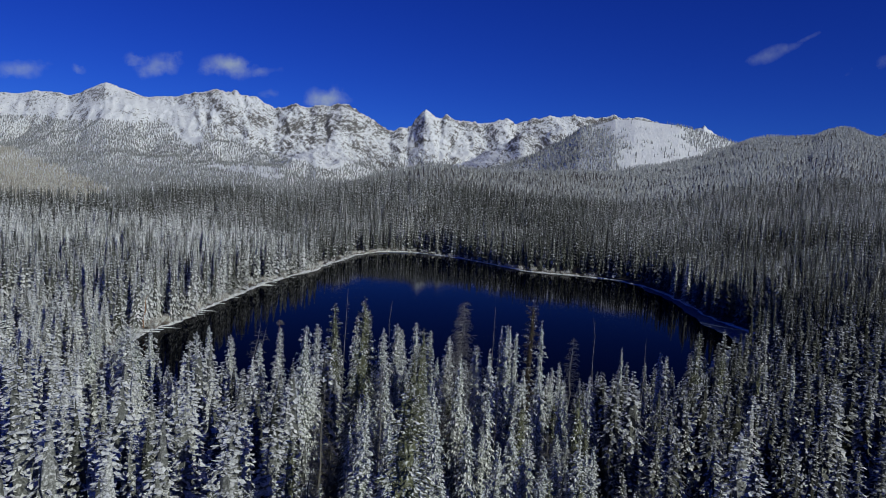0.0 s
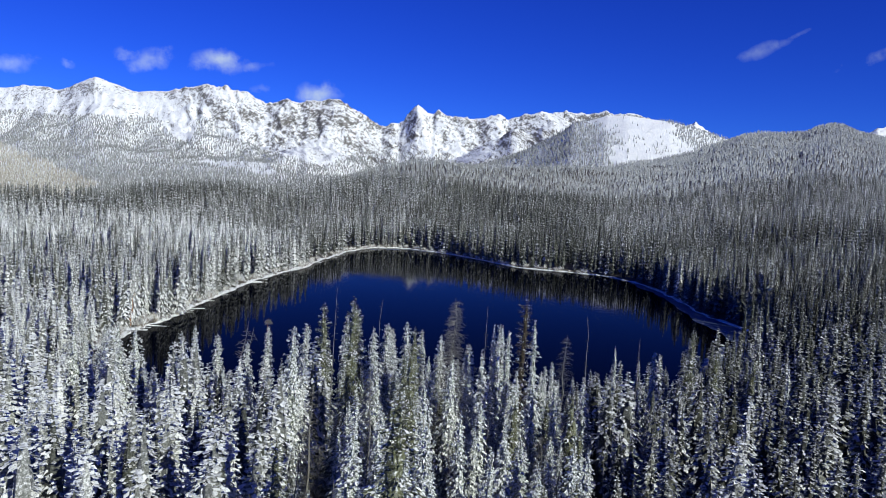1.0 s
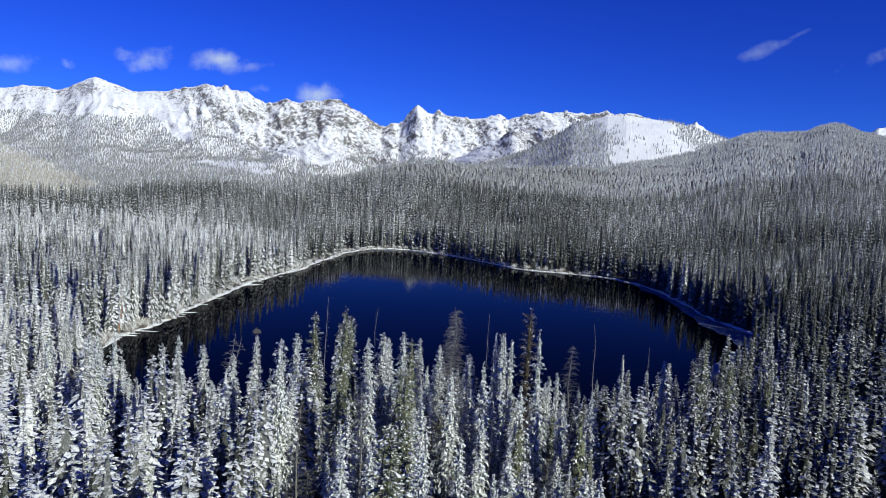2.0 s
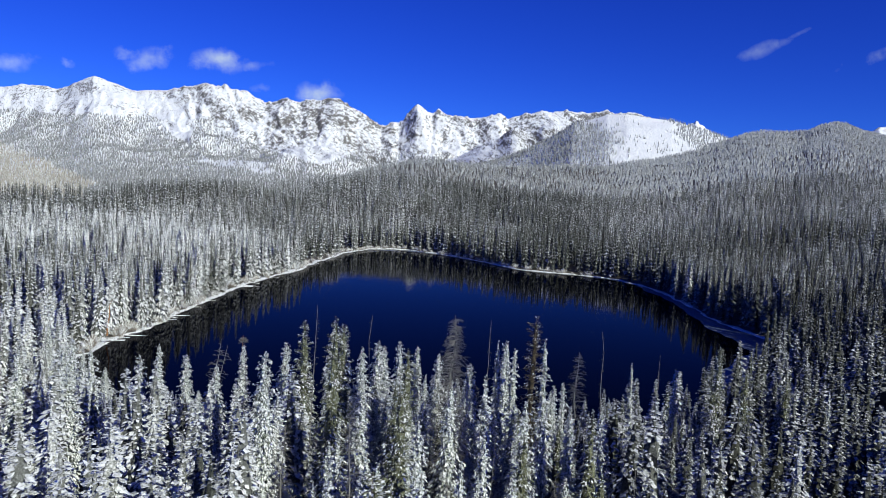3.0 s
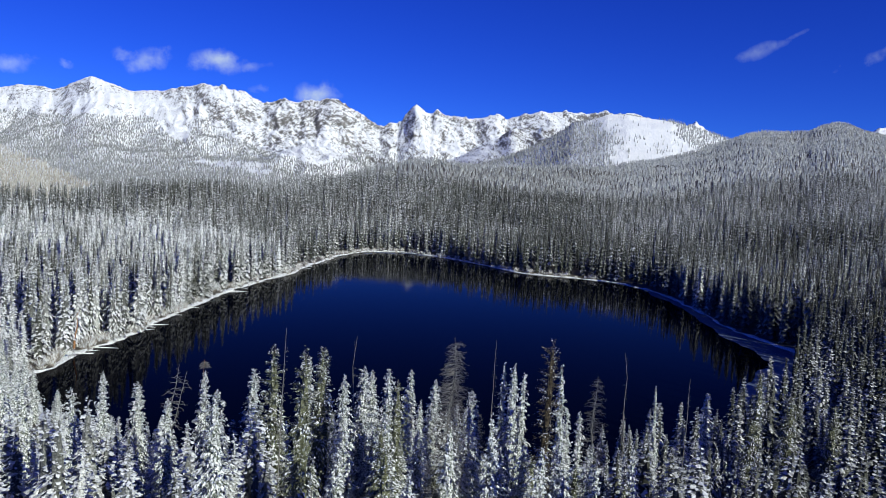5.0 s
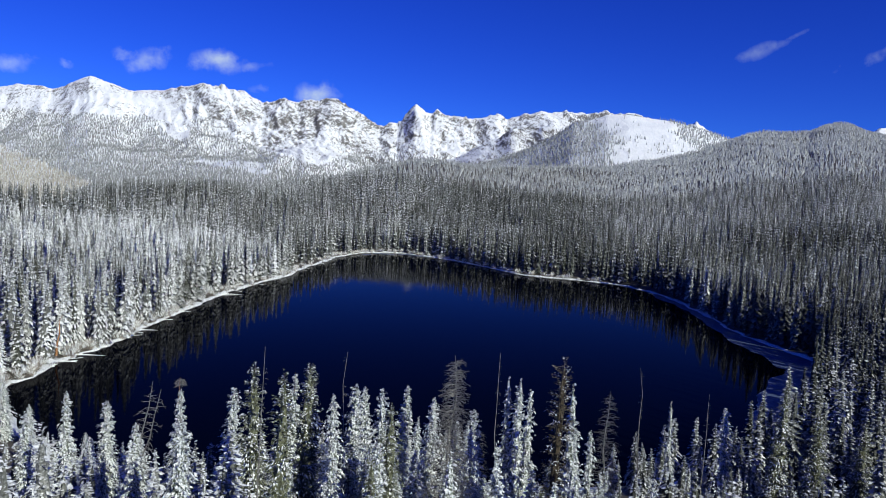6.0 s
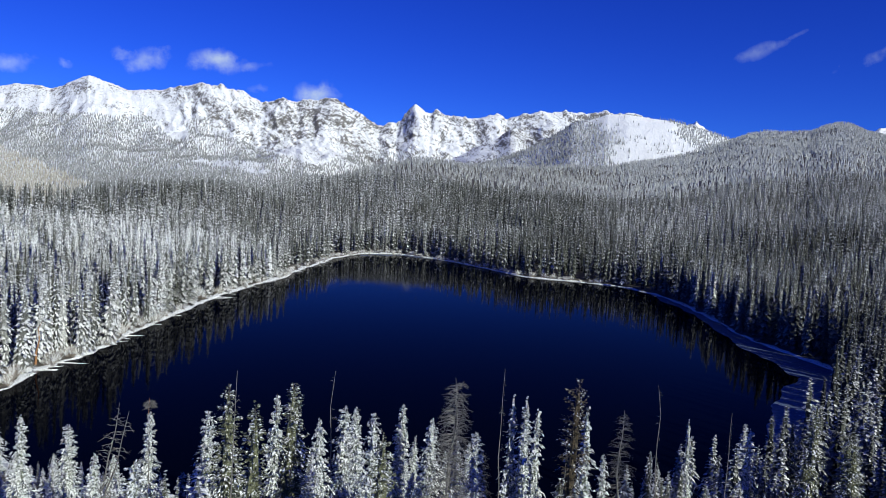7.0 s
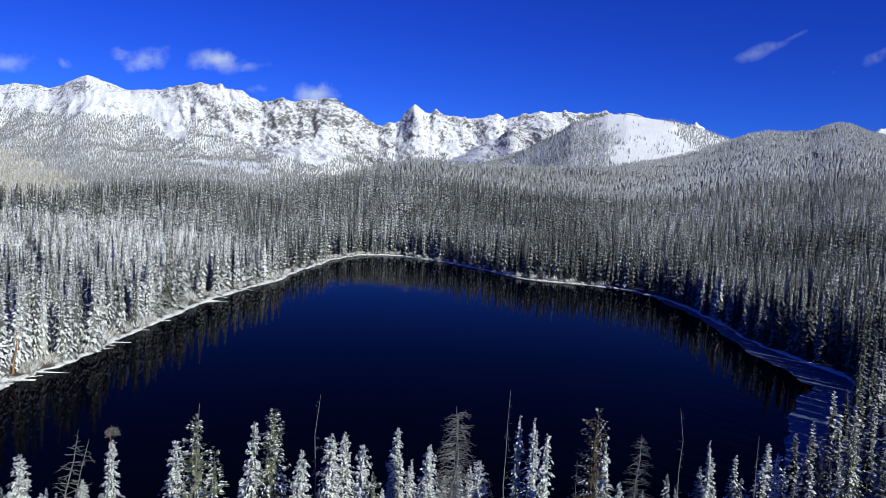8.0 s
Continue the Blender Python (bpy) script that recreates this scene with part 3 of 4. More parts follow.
def far_template(gen, levels, per, power=0.72, wide=0.34, drop=0.05):
    """A conifer of a stand, of height 1 and half width 1: drooping boughs of two facets each round a dark inside."""
    verts, faces = [], []
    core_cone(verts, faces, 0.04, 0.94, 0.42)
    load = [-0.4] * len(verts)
    p1 = gen.uniform(0, 6.3)
    for i in range(levels):
        q = (i + gen.uniform(0.1, 0.9)) / levels
        turn, reach = gen.uniform(0, 6.3), ((1 - q) ** power + 0.06) * (1 + 0.13 * math.sin(11 * q + p1))
        for k in range(per):
            az, length = turn + 6.283 * (k + gen.uniform(-0.35, 0.35)) / per, reach * gen.uniform(0.65, 1.2)
            ca, sa, b, z, side = math.cos(az), math.sin(az), len(verts), 0.05 + 0.94 * q, wide * gen.uniform(0.7, 1.3) * length + 0.03
            for along, across, low in ((0.1, 0, -0.01), (0.6, -side, 0.6 * drop), (1.0, gen.uniform(-0.1, 0.1) * length, drop * gen.uniform(0.6, 1.2) * (0.4 + length)), (0.6, side, 0.6 * drop)):
                verts.append((ca * along * length - sa * across, sa * along * length + ca * across, z - low))
            faces += [(b, b + 1, b + 2), (b, b + 2, b + 3)]
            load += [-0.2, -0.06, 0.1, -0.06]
    return np.array(verts), np.array(faces), np.array(load)


def cone_tree(gen, sides=4, tiers=((0.02, 0.6, 0.55), (0.28, 0.82, 0.42), (0.55, 1.0, 0.26))):
    """A far conifer: three ragged cones, one over the other."""
    verts, faces = [], []
    for z0, z1, rad in tiers:
        b, turn = len(verts), gen.uniform(0, 6.3)
        verts.append((0, 0, z1))
        for k in range(sides):
            a, rr = turn + 6.283 * k / sides, rad * gen.uniform(0.55, 1.2)
            verts.append((rr * math.cos(a), rr * math.sin(a), z0 + gen.uniform(-0.05, 0.12)))
        faces += [(b, b + 1 + k, b + 1 + (k + 1) % sides) for k in range(sides)]
    return np.array(verts), np.array(faces)


def stand(name, label, templates, spots, heights, widths, mat, seed, west=0.64, east=0.34, shift=0.0):
    """Many trees of a distant stand in one mesh."""
    gen = np.random.default_rng(seed)
    kind = gen.integers(0, len(templates), len(spots))
    all_v, all_f, all_l, start = [], [], [], 0
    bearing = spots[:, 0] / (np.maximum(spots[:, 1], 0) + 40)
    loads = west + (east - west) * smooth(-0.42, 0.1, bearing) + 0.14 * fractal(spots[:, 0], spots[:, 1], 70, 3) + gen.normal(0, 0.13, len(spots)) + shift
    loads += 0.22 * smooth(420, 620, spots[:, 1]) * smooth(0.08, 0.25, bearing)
    for k, (tv, tf, *extra) in enumerate(templates):
        idx = np.nonzero(kind == k)[0]
        if not len(idx):
            continue
        a = gen.uniform(0, 6.283, len(idx))
        ca, sa = np.cos(a)[:, None], np.sin(a)[:, None]
        w, h = widths[idx][:, None], heights[idx][:, None]
        tilt = gen.normal(0, 0.02, (len(idx), 2))
        z = tv[None, :, 2] * h
        x = (tv[None, :, 0] * ca - tv[None, :, 1] * sa) * w + z * tilt[:, :1]
        y = (tv[None, :, 0] * sa + tv[None, :, 1] * ca) * w + z * tilt[:, 1:]
        v = np.stack([x + spots[idx, 0:1], y + spots[idx, 1:2], z + spots[idx, 2:3]], -1)
        f = tf[None] + (np.arange(len(idx)) * len(tv))[:, None, None] + start
        all_v.append(v.reshape(-1, 3))
        all_f.append(f.reshape(-1, 3))
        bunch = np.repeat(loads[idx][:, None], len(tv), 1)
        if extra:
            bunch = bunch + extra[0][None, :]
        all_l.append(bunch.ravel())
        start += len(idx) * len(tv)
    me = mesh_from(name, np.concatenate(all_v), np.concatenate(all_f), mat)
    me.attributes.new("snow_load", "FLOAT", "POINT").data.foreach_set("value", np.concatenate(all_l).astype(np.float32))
    ob = new(name, me)
    return tagged(ob, label, "forest", kind="stuff")


def scatter(gen, x0, x1, y0, y1, step):
    gx, gy = np.meshgrid(np.arange(x0, x1, step), np.arange(y0, y1, step))
    gx = gx.ravel() + gen.uniform(-0.5, 0.5, gx.size) * step
    gy = gy.ravel() + gen.uniform(-0.5, 0.5, gy.size) * step
    return gx, gy


gen = np.random.default_rng(21)
NEAR = [stand_template(gen, 42, 6, 4.2, 0.52) for _ in range(6)]
MID = [stand_template(gen, 34, 6, 2.6, 0.78, 1.3) for _ in range(8)]
MIDDLE = [far_template(gen, 24, 5, wide=0.34) for _ in range(8)]
FAR = [far_template(gen, 10, 4, wide=0.42) for _ in range(8)]
DISTANT = [far_template(gen, 8, 4, wide=0.48) for _ in range(8)]
CONES = [cone_tree(gen) for _ in range(6)]
TINY = [cone_tree(gen, 4, ((0.02, 0.72, 0.5), (0.4, 1.0, 0.32))) for _ in range(6)]


def tree_sizes(x, y, gen, low, high):
    grove = 0.5 + 0.5 * fractal(x, y, 60, 3)
    h = low + (high - low) * np.clip(grove * 0.6 + gen.uniform(0, 0.55, len(x)), 0, 1)
    return h, h * gen.uniform(0.085, 0.135, len(x))


def land(x, y, margin):
    d = outside(x, y)
    return d > margin


def in_view(x, y, slack=0.74):
    return np.abs(x) < slack * (y - 0) + 14


# named by hand: the trees that stand out along the near bank, as x, y and height of the tip over the lake
TALL_FIRS = [(-41.2, 120.4, 19.4), (-33, 120.4, 21.4), (-25.7, 117.8, 23), (-19.6, 119.8, 24.7), (-14.5, 117.8, 23.1), (-13.2, 121.3, 23.2), (-12.3, 128.5, 20.9), (-8.5, 116, 24.9),
             (-8.2, 133.7, 20.2), (-4.5, 128.8, 20.2), (0.8, 128.1, 19), (5.4, 137.1, 21.1), (5.7, 125, 23.9), (7.2, 135.5, 21.4), (7.9, 132.1, 21.3), (11.9, 118.4, 25.9), (16.7, 134, 15.7),
             (31, 146.9, 16.4), (-32.9, 110.4, 20.9), (-22.2, 95.6, 27.2), (0.3, 121.9, 19), (-49.1, 103.9, 21.3), (-40.9, 105.6, 22.8), (-43.5, 115.9, 21.7), (37.4, 143.9, 17),
             (57.8, 130.8, 18.5), (-54.2, 110.4, 22.1)]
SHORE_FIRS = [(-57.9, 117.8, 21.1), (-61.6, 123.4, 19.1), (-52.3, 115, 21.2), (-65.3, 129.8, 17.6), (-69.9, 138.1, 14.7), (-74.6, 145.5, 12.7), (-58.9, 108.6, 22.1)]
TALL_SPRUCES = [(-21.4, 111.8, 27.6), (-17.9, 120.3, 25.8), (-14.4, 96.1, 31.2), (-7.3, 108.8, 25.4), (-3.6, 54.4, 32.3), (49, 141.4, 18.1), (-5.3, 87.6, 27.1), (42.3, 137.8, 22.6),
                (46.5, 135.7, 19.3), (56, 142.3, 16.7)]
OPEN_SPRUCES = [(8.9, 114.1, 29.8)]
DEAD_TREES = [(-2, 112.4, 29.4), (18.8, 136.6, 20), (-8.9, 78, 27)]
DEAD_SPIRES = [(22.7, 133.3, 24.4), (-30.9, 116.9, 21.3), (-18.7, 103.7, 31.1), (-13.6, 120.6, 27.1), (4.3, 132.7, 25.1), (33.7, 140.7, 19.6)]


def tube(verts, faces, p, q, r0, r1, sides=4):
    p, q = Vector(p), Vector(q)
    side = (q - p).orthogonal().normalized()
    other = (q - p).normalized().cross(side)
    b = len(verts)
    for c, r in ((p, r0), (q, r1)):
        for k in range(sides):
            a = 6.283 * k / sides
            verts.append(tuple(c + (side * math.cos(a) + other * math.sin(a)) * r))
    for k in range(sides):
        j = (k + 1) % sides
        faces += [(b + k, b + j, b + sides + j), (b + k, b + sides + j, b + sides + k)]


def trunk_mesh(name, height, r0, mat, gen, bend=0.1, sides=7, rings=8):
    verts, faces = [], []
    for i in range(rings):
        t = i / (rings - 1)
        cx, cy, r = gen.normal(0, bend) * min(t * 3, 1), gen.normal(0, bend) * min(t * 3, 1), r0 * (1 - t) + 0.02
        for k in range(sides):
            a = 6.283 * k / sides
            verts.append((cx + r * math.cos(a), cy + r * math.sin(a), -0.6 + (height + 0.6) * t))
        if i:
            b = (i - 1) * sides
            for k in range(sides):
                j = (k + 1) % sides
                faces += [(b + k, b + j, b + sides + j), (b + k, b + sides + j, b + sides + k)]
    return mesh_from(name, verts, faces, mat, True)


def bough_mesh(name, needles, gen, base, height, core, power, mat):
    """Needled boughs round a dense inside."""
    core_v, core_f = crown_core(gen, base * height, 0.975 * height, core, power, 16, 8)
    verts, faces = spray_mesh_data(needles)
    return mesh_from(name, np.concatenate([np.array(core_v, float), verts]), np.concatenate([np.array(core_f), faces + len(core_v)]), mat)


def snow_mesh(name, pads, mat):
    """Pads of snow lying along the boughs."""
    return mesh_from(name, *spray_mesh_data(pads), mat, True)


def branch_mesh(name, height, reach, count, low, gen, mat, sag=0.35, thick=1.0):
    """Bare limbs with a few twigs each."""
    verts, faces = [], []
    for _ in range(count):
        s = gen.uniform(low, 0.98)
        length = reach * ((1 - s) ** 0.55 * 0.9 + 0.16) * gen.uniform(0.5, 1.1)
        a = gen.uniform(0, 6.283)
        ca, sa = math.cos(a), math.sin(a)
        p = Vector((0, 0, s * height))
        elbow = p + Vector((ca * length * 0.55, sa * length * 0.55, gen.uniform(-0.1, 0.12) * length))
        tip = p + Vector((ca * length, sa * length, -sag * length * gen.uniform(-0.6, 1.4)))
        tube(verts, faces, p, elbow, 0.026 * thick, 0.016 * thick, 3)
        tube(verts, faces, elbow, tip, 0.016 * thick, 0.006 * thick, 3)
        for _ in range(2):
            c = elbow.lerp(tip, gen.uniform(-0.5, 0.7))
            b2 = a + gen.choice((-1, 1)) * gen.uniform(0.5, 1.1)
            tube(verts, faces, c, c + Vector((math.cos(b2), math.sin(b2), gen.uniform(-0.7, 0.1))) * length * 0.35, 0.011 * thick, 0.005 * thick, 3)
    return mesh_from(name, verts, faces, mat)


BUILT = 24.0     # height at which the models are made


def make_conifer(name, label, seed, radius, power, mat, share, whorls=50, per=7, base=0.03, droop=0.7, sprays=6, core=0.45, ragged=0.35, bulk=1.1, size=0.48):
    g = np.random.default_rng(seed)
    thing = tagged(new(name), label, "conifer tree", group="trees on the near bank")
    part("trunk", trunk_mesh("trunk", BUILT * 0.99, 0.22, MAT_BARK, g), thing, "slender brown bark trunk")
    needles, pads = crown_sprays(g, whorls, per, radius, BUILT, base, droop, power, sprays, share, ragged, bulk, size)
    tagged(part("crown", bough_mesh("crown", needles, g, base, BUILT, core * radius, power, mat), thing), kind="stuff")
    tagged(part("snow_load", snow_mesh("snow_load", pads, MAT_SNOW), thing, "white snow pads on the boughs"), kind="stuff")
    return thing


def make_dead(name, label, seed, reach, count, low, r0=0.2, trunk=None, thick=1.0):
    g = np.random.default_rng(seed)
    thing = tagged(new(name), label, "dead tree", group="dead trees on the near bank")
    part("trunk", trunk_mesh("trunk", BUILT, r0, trunk or MAT_DEADWOOD, g, 0.16), thing)
    tagged(part("twig", branch_mesh("twig", BUILT, reach, count, low, g, MAT_DEADWOOD, thick=thick), thing, "bare grey twigs"), kind="stuff")
    return thing


FINE = dict(whorls=58, per=8, sprays=13, size=0.36, bulk=1.0, core=0.42)
FULL_FIRS = [make_conifer("fir_tree", "narrow fir heavily laden with white snow", 100 + i, rad, pw, MAT_FIR, sh, **FINE) for i, (rad, pw, sh) in
             enumerate(((3.0, 0.6, 0.92), (2.3, 0.55, 0.84), (3.3, 0.64, 0.96), (1.8, 0.5, 0.82), (2.8, 0.58, 0.9)))]
FULL_SPRUCES = [make_conifer("spruce_tree", "full grey-green spruce lightly dusted with snow", 200 + i, rad, pw, MAT_SPRUCE, sh, droop=0.5, **FINE) for i, (rad, pw, sh) in
                enumerate(((3.1, 0.6, 0.3), (3.2, 0.56, 0.52), (2.8, 0.58, 0.28)))]
FIRS = [make_conifer("fir_tree", "narrow fir heavily laden with white snow", 150 + i, rad, pw, MAT_FIR, sh) for i, (rad, pw, sh) in
        enumerate(((3.1, 0.62, 0.94), (2.5, 0.57, 0.86), (3.3, 0.66, 0.96), (2.1, 0.54, 0.82)))]
SPRUCES = [make_conifer("spruce_tree", "full dark green spruce lightly dusted with snow", 250 + i, rad, pw, MAT_SPRUCE, sh, droop=0.55) for i, (rad, pw, sh) in
           enumerate(((3.1, 0.62, 0.26), (2.7, 0.58, 0.4)))]
OPEN = [make_conifer("old_spruce_tree", "tall old spruce with thin rusty foliage", 300, 2.1, 0.3, MAT_RUSTY, 0.16, whorls=58, per=6, base=0.12, droop=0.35, core=0.25, ragged=0.5, sprays=15, size=0.3, bulk=0.9)]
THIN = [make_conifer("slender_fir_tree", "slender grey-green fir with patchy snow", 320 + i, rad, 0.5, MAT_FIR, 0.45, whorls=46, per=6, ragged=0.5) for i, rad in enumerate((1.6, 2.0))]
DEAD = [make_dead("dead_spruce", "bare dead spruce with grey drooping twigs", 400 + i, 3.0, 260, 0.1) for i in range(2)]
OLD_DEAD = [make_dead("old_dead_spruce", "tall dead spruce with a dense fringe of grey twigs", 410, 3.0, 950, 0.08)]
SPIRES = [make_dead("dead_spire", "thin bare dead spire with short twigs", 420 + i, 0.8, 40, 0.25, 0.09) for i in range(3)]

placed = []


def plant(models, spots, seed, tall=True):
    """Stand copies of the models at the spots; the models themselves take the first spots of their kind."""
    g = np.random.default_rng(seed)
    for i, (x, y, tip) in enumerate(spots):
        z = float(ground_height(np.array([x]), np.array([y]))[0]) - 0.15
        h = (tip - z if tall else tip) / BUILT
        w = (0.45 + 0.55 * h) * g.uniform(0.88, 1.15)
        m = pose(x, y, z, g.normal(0, 0.9), g.normal(0, 0.9), g.uniform(0, 360)) @ Matrix.Diagonal((w, w, h, 1))
        model = models[i % len(models)]
        placed.append((model, m))


plant(FULL_FIRS, [spot for spot in TALL_FIRS if spot[0] < 2], 1)
plant(THIN, [spot for spot in TALL_FIRS if spot[0] > 2], 7)     # the eastern ones are slender and darker
plant(FIRS, SHORE_FIRS, 6)
plant(FULL_SPRUCES, TALL_SPRUCES, 2)
plant(OPEN, OPEN_SPRUCES, 3)
plant(OLD_DEAD, DEAD_TREES[:1], 4)
plant(DEAD, DEAD_TREES[1:], 4)
plant(SPIRES, DEAD_SPIRES, 5)
SNAGS = [make_dead("leaning_snag", "leaning grey dead snag with long bare limbs", 440 + i, 2.4, 46, 0.45, 0.17, None, 1.7) for i in range(2)]
for snag, x, tilt, tip in ((SNAGS[0], -40.4, 11, 22.0), (SNAGS[1], -40.0, 13, 21.2)):
    placed.append((snag, pose(x, 121, 0.8, -1, tilt, 0) @ Matrix.Diagonal((1, 1, (tip - 0.8) / BUILT, 1))))
BROOM = [make_dead("broom_topped_snag", "dead snag with a round broom of twigs on top", 450, 2.6, 170, 0.95, 0.15, MAT_RUST)]
plant(BROOM, [(-33.2, 120.2, 22.7)], 8)
bank = SHORE[(SHORE[:, 0] > -92) & (SHORE[:, 0] < -40) & (SHORE[:, 1] < 172)][::3]
g = np.random.default_rng(12)
east_bank = SHORE[(SHORE[:, 0] > 38) & (SHORE[:, 0] < 75) & (SHORE[:, 1] < 180)][::3]
plant(THIN + SPRUCES[:1], [(p[0] + g.uniform(0, 3), p[1] - g.uniform(3, 9), g.uniform(7, 11)) for p in east_bank], 10, False)
plant(FIRS, [(p[0] + g.uniform(-1.5, 0.5), p[1] - g.uniform(2.5, 6), g.uniform(4, 7) if p[0] > -64 else g.uniform(7, 11)) for p in bank], 9, False)

# the rest of the near bank
taken = np.array([s[:2] for group in (TALL_FIRS, SHORE_FIRS, TALL_SPRUCES, OPEN_SPRUCES, DEAD_TREES) for s in group])
gx, gy = scatter(gen, -130, 150, 27, 190, 4.3)
keep = land(gx, gy, 1.5) & in_view(gx, gy)
keep &= np.min((gx[:, None] - taken[None, :, 0]) ** 2 + (gy[:, None] - taken[None, :, 1]) ** 2, 1) > 2.6 ** 2
gx, gy = gx[keep], gy[keep]
hh = 13.5 + 8 * np.clip(0.5 + 0.6 * fractal(gx, gy, 22, 2) + gen.uniform(-0.35, 0.35, len(gx)), 0, 1.15)
hh = hh * (1 - 0.36 * smooth(100, 128, gy) * smooth(58, 42, gx) * smooth(-95, -75, gx)) * (1 - 0.15 * smooth(-20, -40, gx) * smooth(97, 116, gy)) * np.where(gen.random(len(gx)) < 0.25, gen.uniform(0.5, 0.8, len(gx)), 1)
hh = hh * (1 - 0.45 * smooth(125, 143, gy) * smooth(-15, -35, gx) * smooth(-95, -80, gx))
hh = hh * (1 - 0.12 * smooth(50, 60, gx) * smooth(119, 132, gy))
score = np.abs(gx) + 3 * np.maximum(50 - gy, 0) + 2 * np.maximum(gy - 148, 0)
order = np.argsort(score)
near_ids, rest_ids = order[:165], order[165:]
for k, i in enumerate(near_ids):
    roll = gen.random()
    lean_side = gx[i] > 2
    if lean_side:
        models = FIRS if roll < 0.42 else THIN if roll < 0.72 else SPRUCES if roll < 0.82 else DEAD if roll < 0.91 else SPIRES
    else:
        models = FIRS if roll < 0.58 else THIN if roll < 0.72 else SPRUCES if roll < 0.83 else DEAD if roll < 0.93 else SPIRES
    plant([models[int(gen.integers(0, len(models)))]], [(gx[i], gy[i], hh[i] * (0.9 if models is DEAD else 1))], 1000 + k, False)

used = {}
for model, m in placed:
    if model.name in used:
        copy_thing(model, m)
    else:
        used[model.name] = (model, m)
for model, m in used.values():
    model.matrix_basis = m

# the stands round the lake and on the hills
sx, sy = gx[rest_ids], gy[rest_ids]
hx, hy = scatter(gen, -60, 60, -70, 34, 7)
mx, my = scatter(gen, -300, 310, 112, 385, 4.5)
keep = land(mx, my, 0.7) & in_view(mx, my) & ~((my < 190) & (mx > -131) & (mx < 151))
mx, my = mx[keep], my[keep]
h, w = tree_sizes(mx, my, gen, 15.5, 22.5)
h = h + 2 * smooth(60, 20, outside(mx, my)) * smooth(0, 60, mx)
mz, east = ground_height(mx, my) - 0.2, mx > 20
near = my < 262
for models, pick in ((MID, near), (MIDDLE, ~near)):
    pick_w, pick_e = pick & ~east, pick & east
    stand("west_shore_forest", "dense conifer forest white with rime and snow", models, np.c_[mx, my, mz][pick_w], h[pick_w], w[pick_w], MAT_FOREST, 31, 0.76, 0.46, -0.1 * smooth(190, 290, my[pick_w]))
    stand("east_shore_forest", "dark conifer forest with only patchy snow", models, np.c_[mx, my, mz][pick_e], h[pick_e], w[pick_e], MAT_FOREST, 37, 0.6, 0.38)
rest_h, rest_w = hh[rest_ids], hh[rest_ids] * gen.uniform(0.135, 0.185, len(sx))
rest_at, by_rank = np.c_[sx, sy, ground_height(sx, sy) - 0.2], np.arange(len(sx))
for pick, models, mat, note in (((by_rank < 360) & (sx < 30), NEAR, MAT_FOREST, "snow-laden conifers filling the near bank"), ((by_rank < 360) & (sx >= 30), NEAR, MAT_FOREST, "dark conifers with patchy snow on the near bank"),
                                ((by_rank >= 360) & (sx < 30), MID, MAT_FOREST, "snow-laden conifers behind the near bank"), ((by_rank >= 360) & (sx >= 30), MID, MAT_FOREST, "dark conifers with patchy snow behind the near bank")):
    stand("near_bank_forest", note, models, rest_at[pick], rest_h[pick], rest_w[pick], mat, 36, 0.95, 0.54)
stand("forest_behind", "snowy conifer forest on the near slope", FAR, np.c_[hx, hy, ground_height(hx, hy) - 0.2], np.full(len(hx), 15.0), np.full(len(hx), 1.4), MAT_FOREST, 32)

fx, fy = scatter(gen, -620, 680, 385, 840, 5.3)
crest = np.interp(np.clip(fx / (fy - 40), -0.75, 0.7), RISE[:, 0], RISE[:, 1])
keep = land(fx, fy, 1.5) & in_view(fx, fy, 0.72) & (fy - 40 < crest + 40)
fx, fy = fx[keep], fy[keep]
h, w = tree_sizes(fx, fy, gen, 15.5, 22.5)
h = h + 3 * smooth(70, 25, outside(fx, fy)) * smooth(-90, -20, fx)
smaller = 1 - 0.35 * smooth(470, 660, fy) * smooth(0.1, 0.28, fx / (fy - 40))
h, w = h * smaller, w * smaller
fz = ground_height(fx, fy) - 0.2
crest = np.interp(np.clip(fx / (fy - 40), -0.75, 0.7), RISE[:, 0], RISE[:, 1])
ridge = smooth(crest - 130, crest - 10, fy - 40) * smooth(-0.3, -0.4, fx / (fy - 40))     # taller, darker, less snowed trees on the western crest
h = h * (1 + 0.2 * ridge)
east = fx + 14 * fractal(fx, fy, 90, 2) > -66 + 0.12 * (fy - 520)
for deep, models in ((fy < 600, FAR), (fy >= 600, DISTANT)):
    a, c = deep & ~east, deep & east
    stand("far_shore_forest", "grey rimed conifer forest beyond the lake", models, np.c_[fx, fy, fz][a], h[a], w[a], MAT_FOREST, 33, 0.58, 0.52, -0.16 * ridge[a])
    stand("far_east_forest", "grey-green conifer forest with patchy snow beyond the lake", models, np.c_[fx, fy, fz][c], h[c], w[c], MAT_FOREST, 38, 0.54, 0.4)

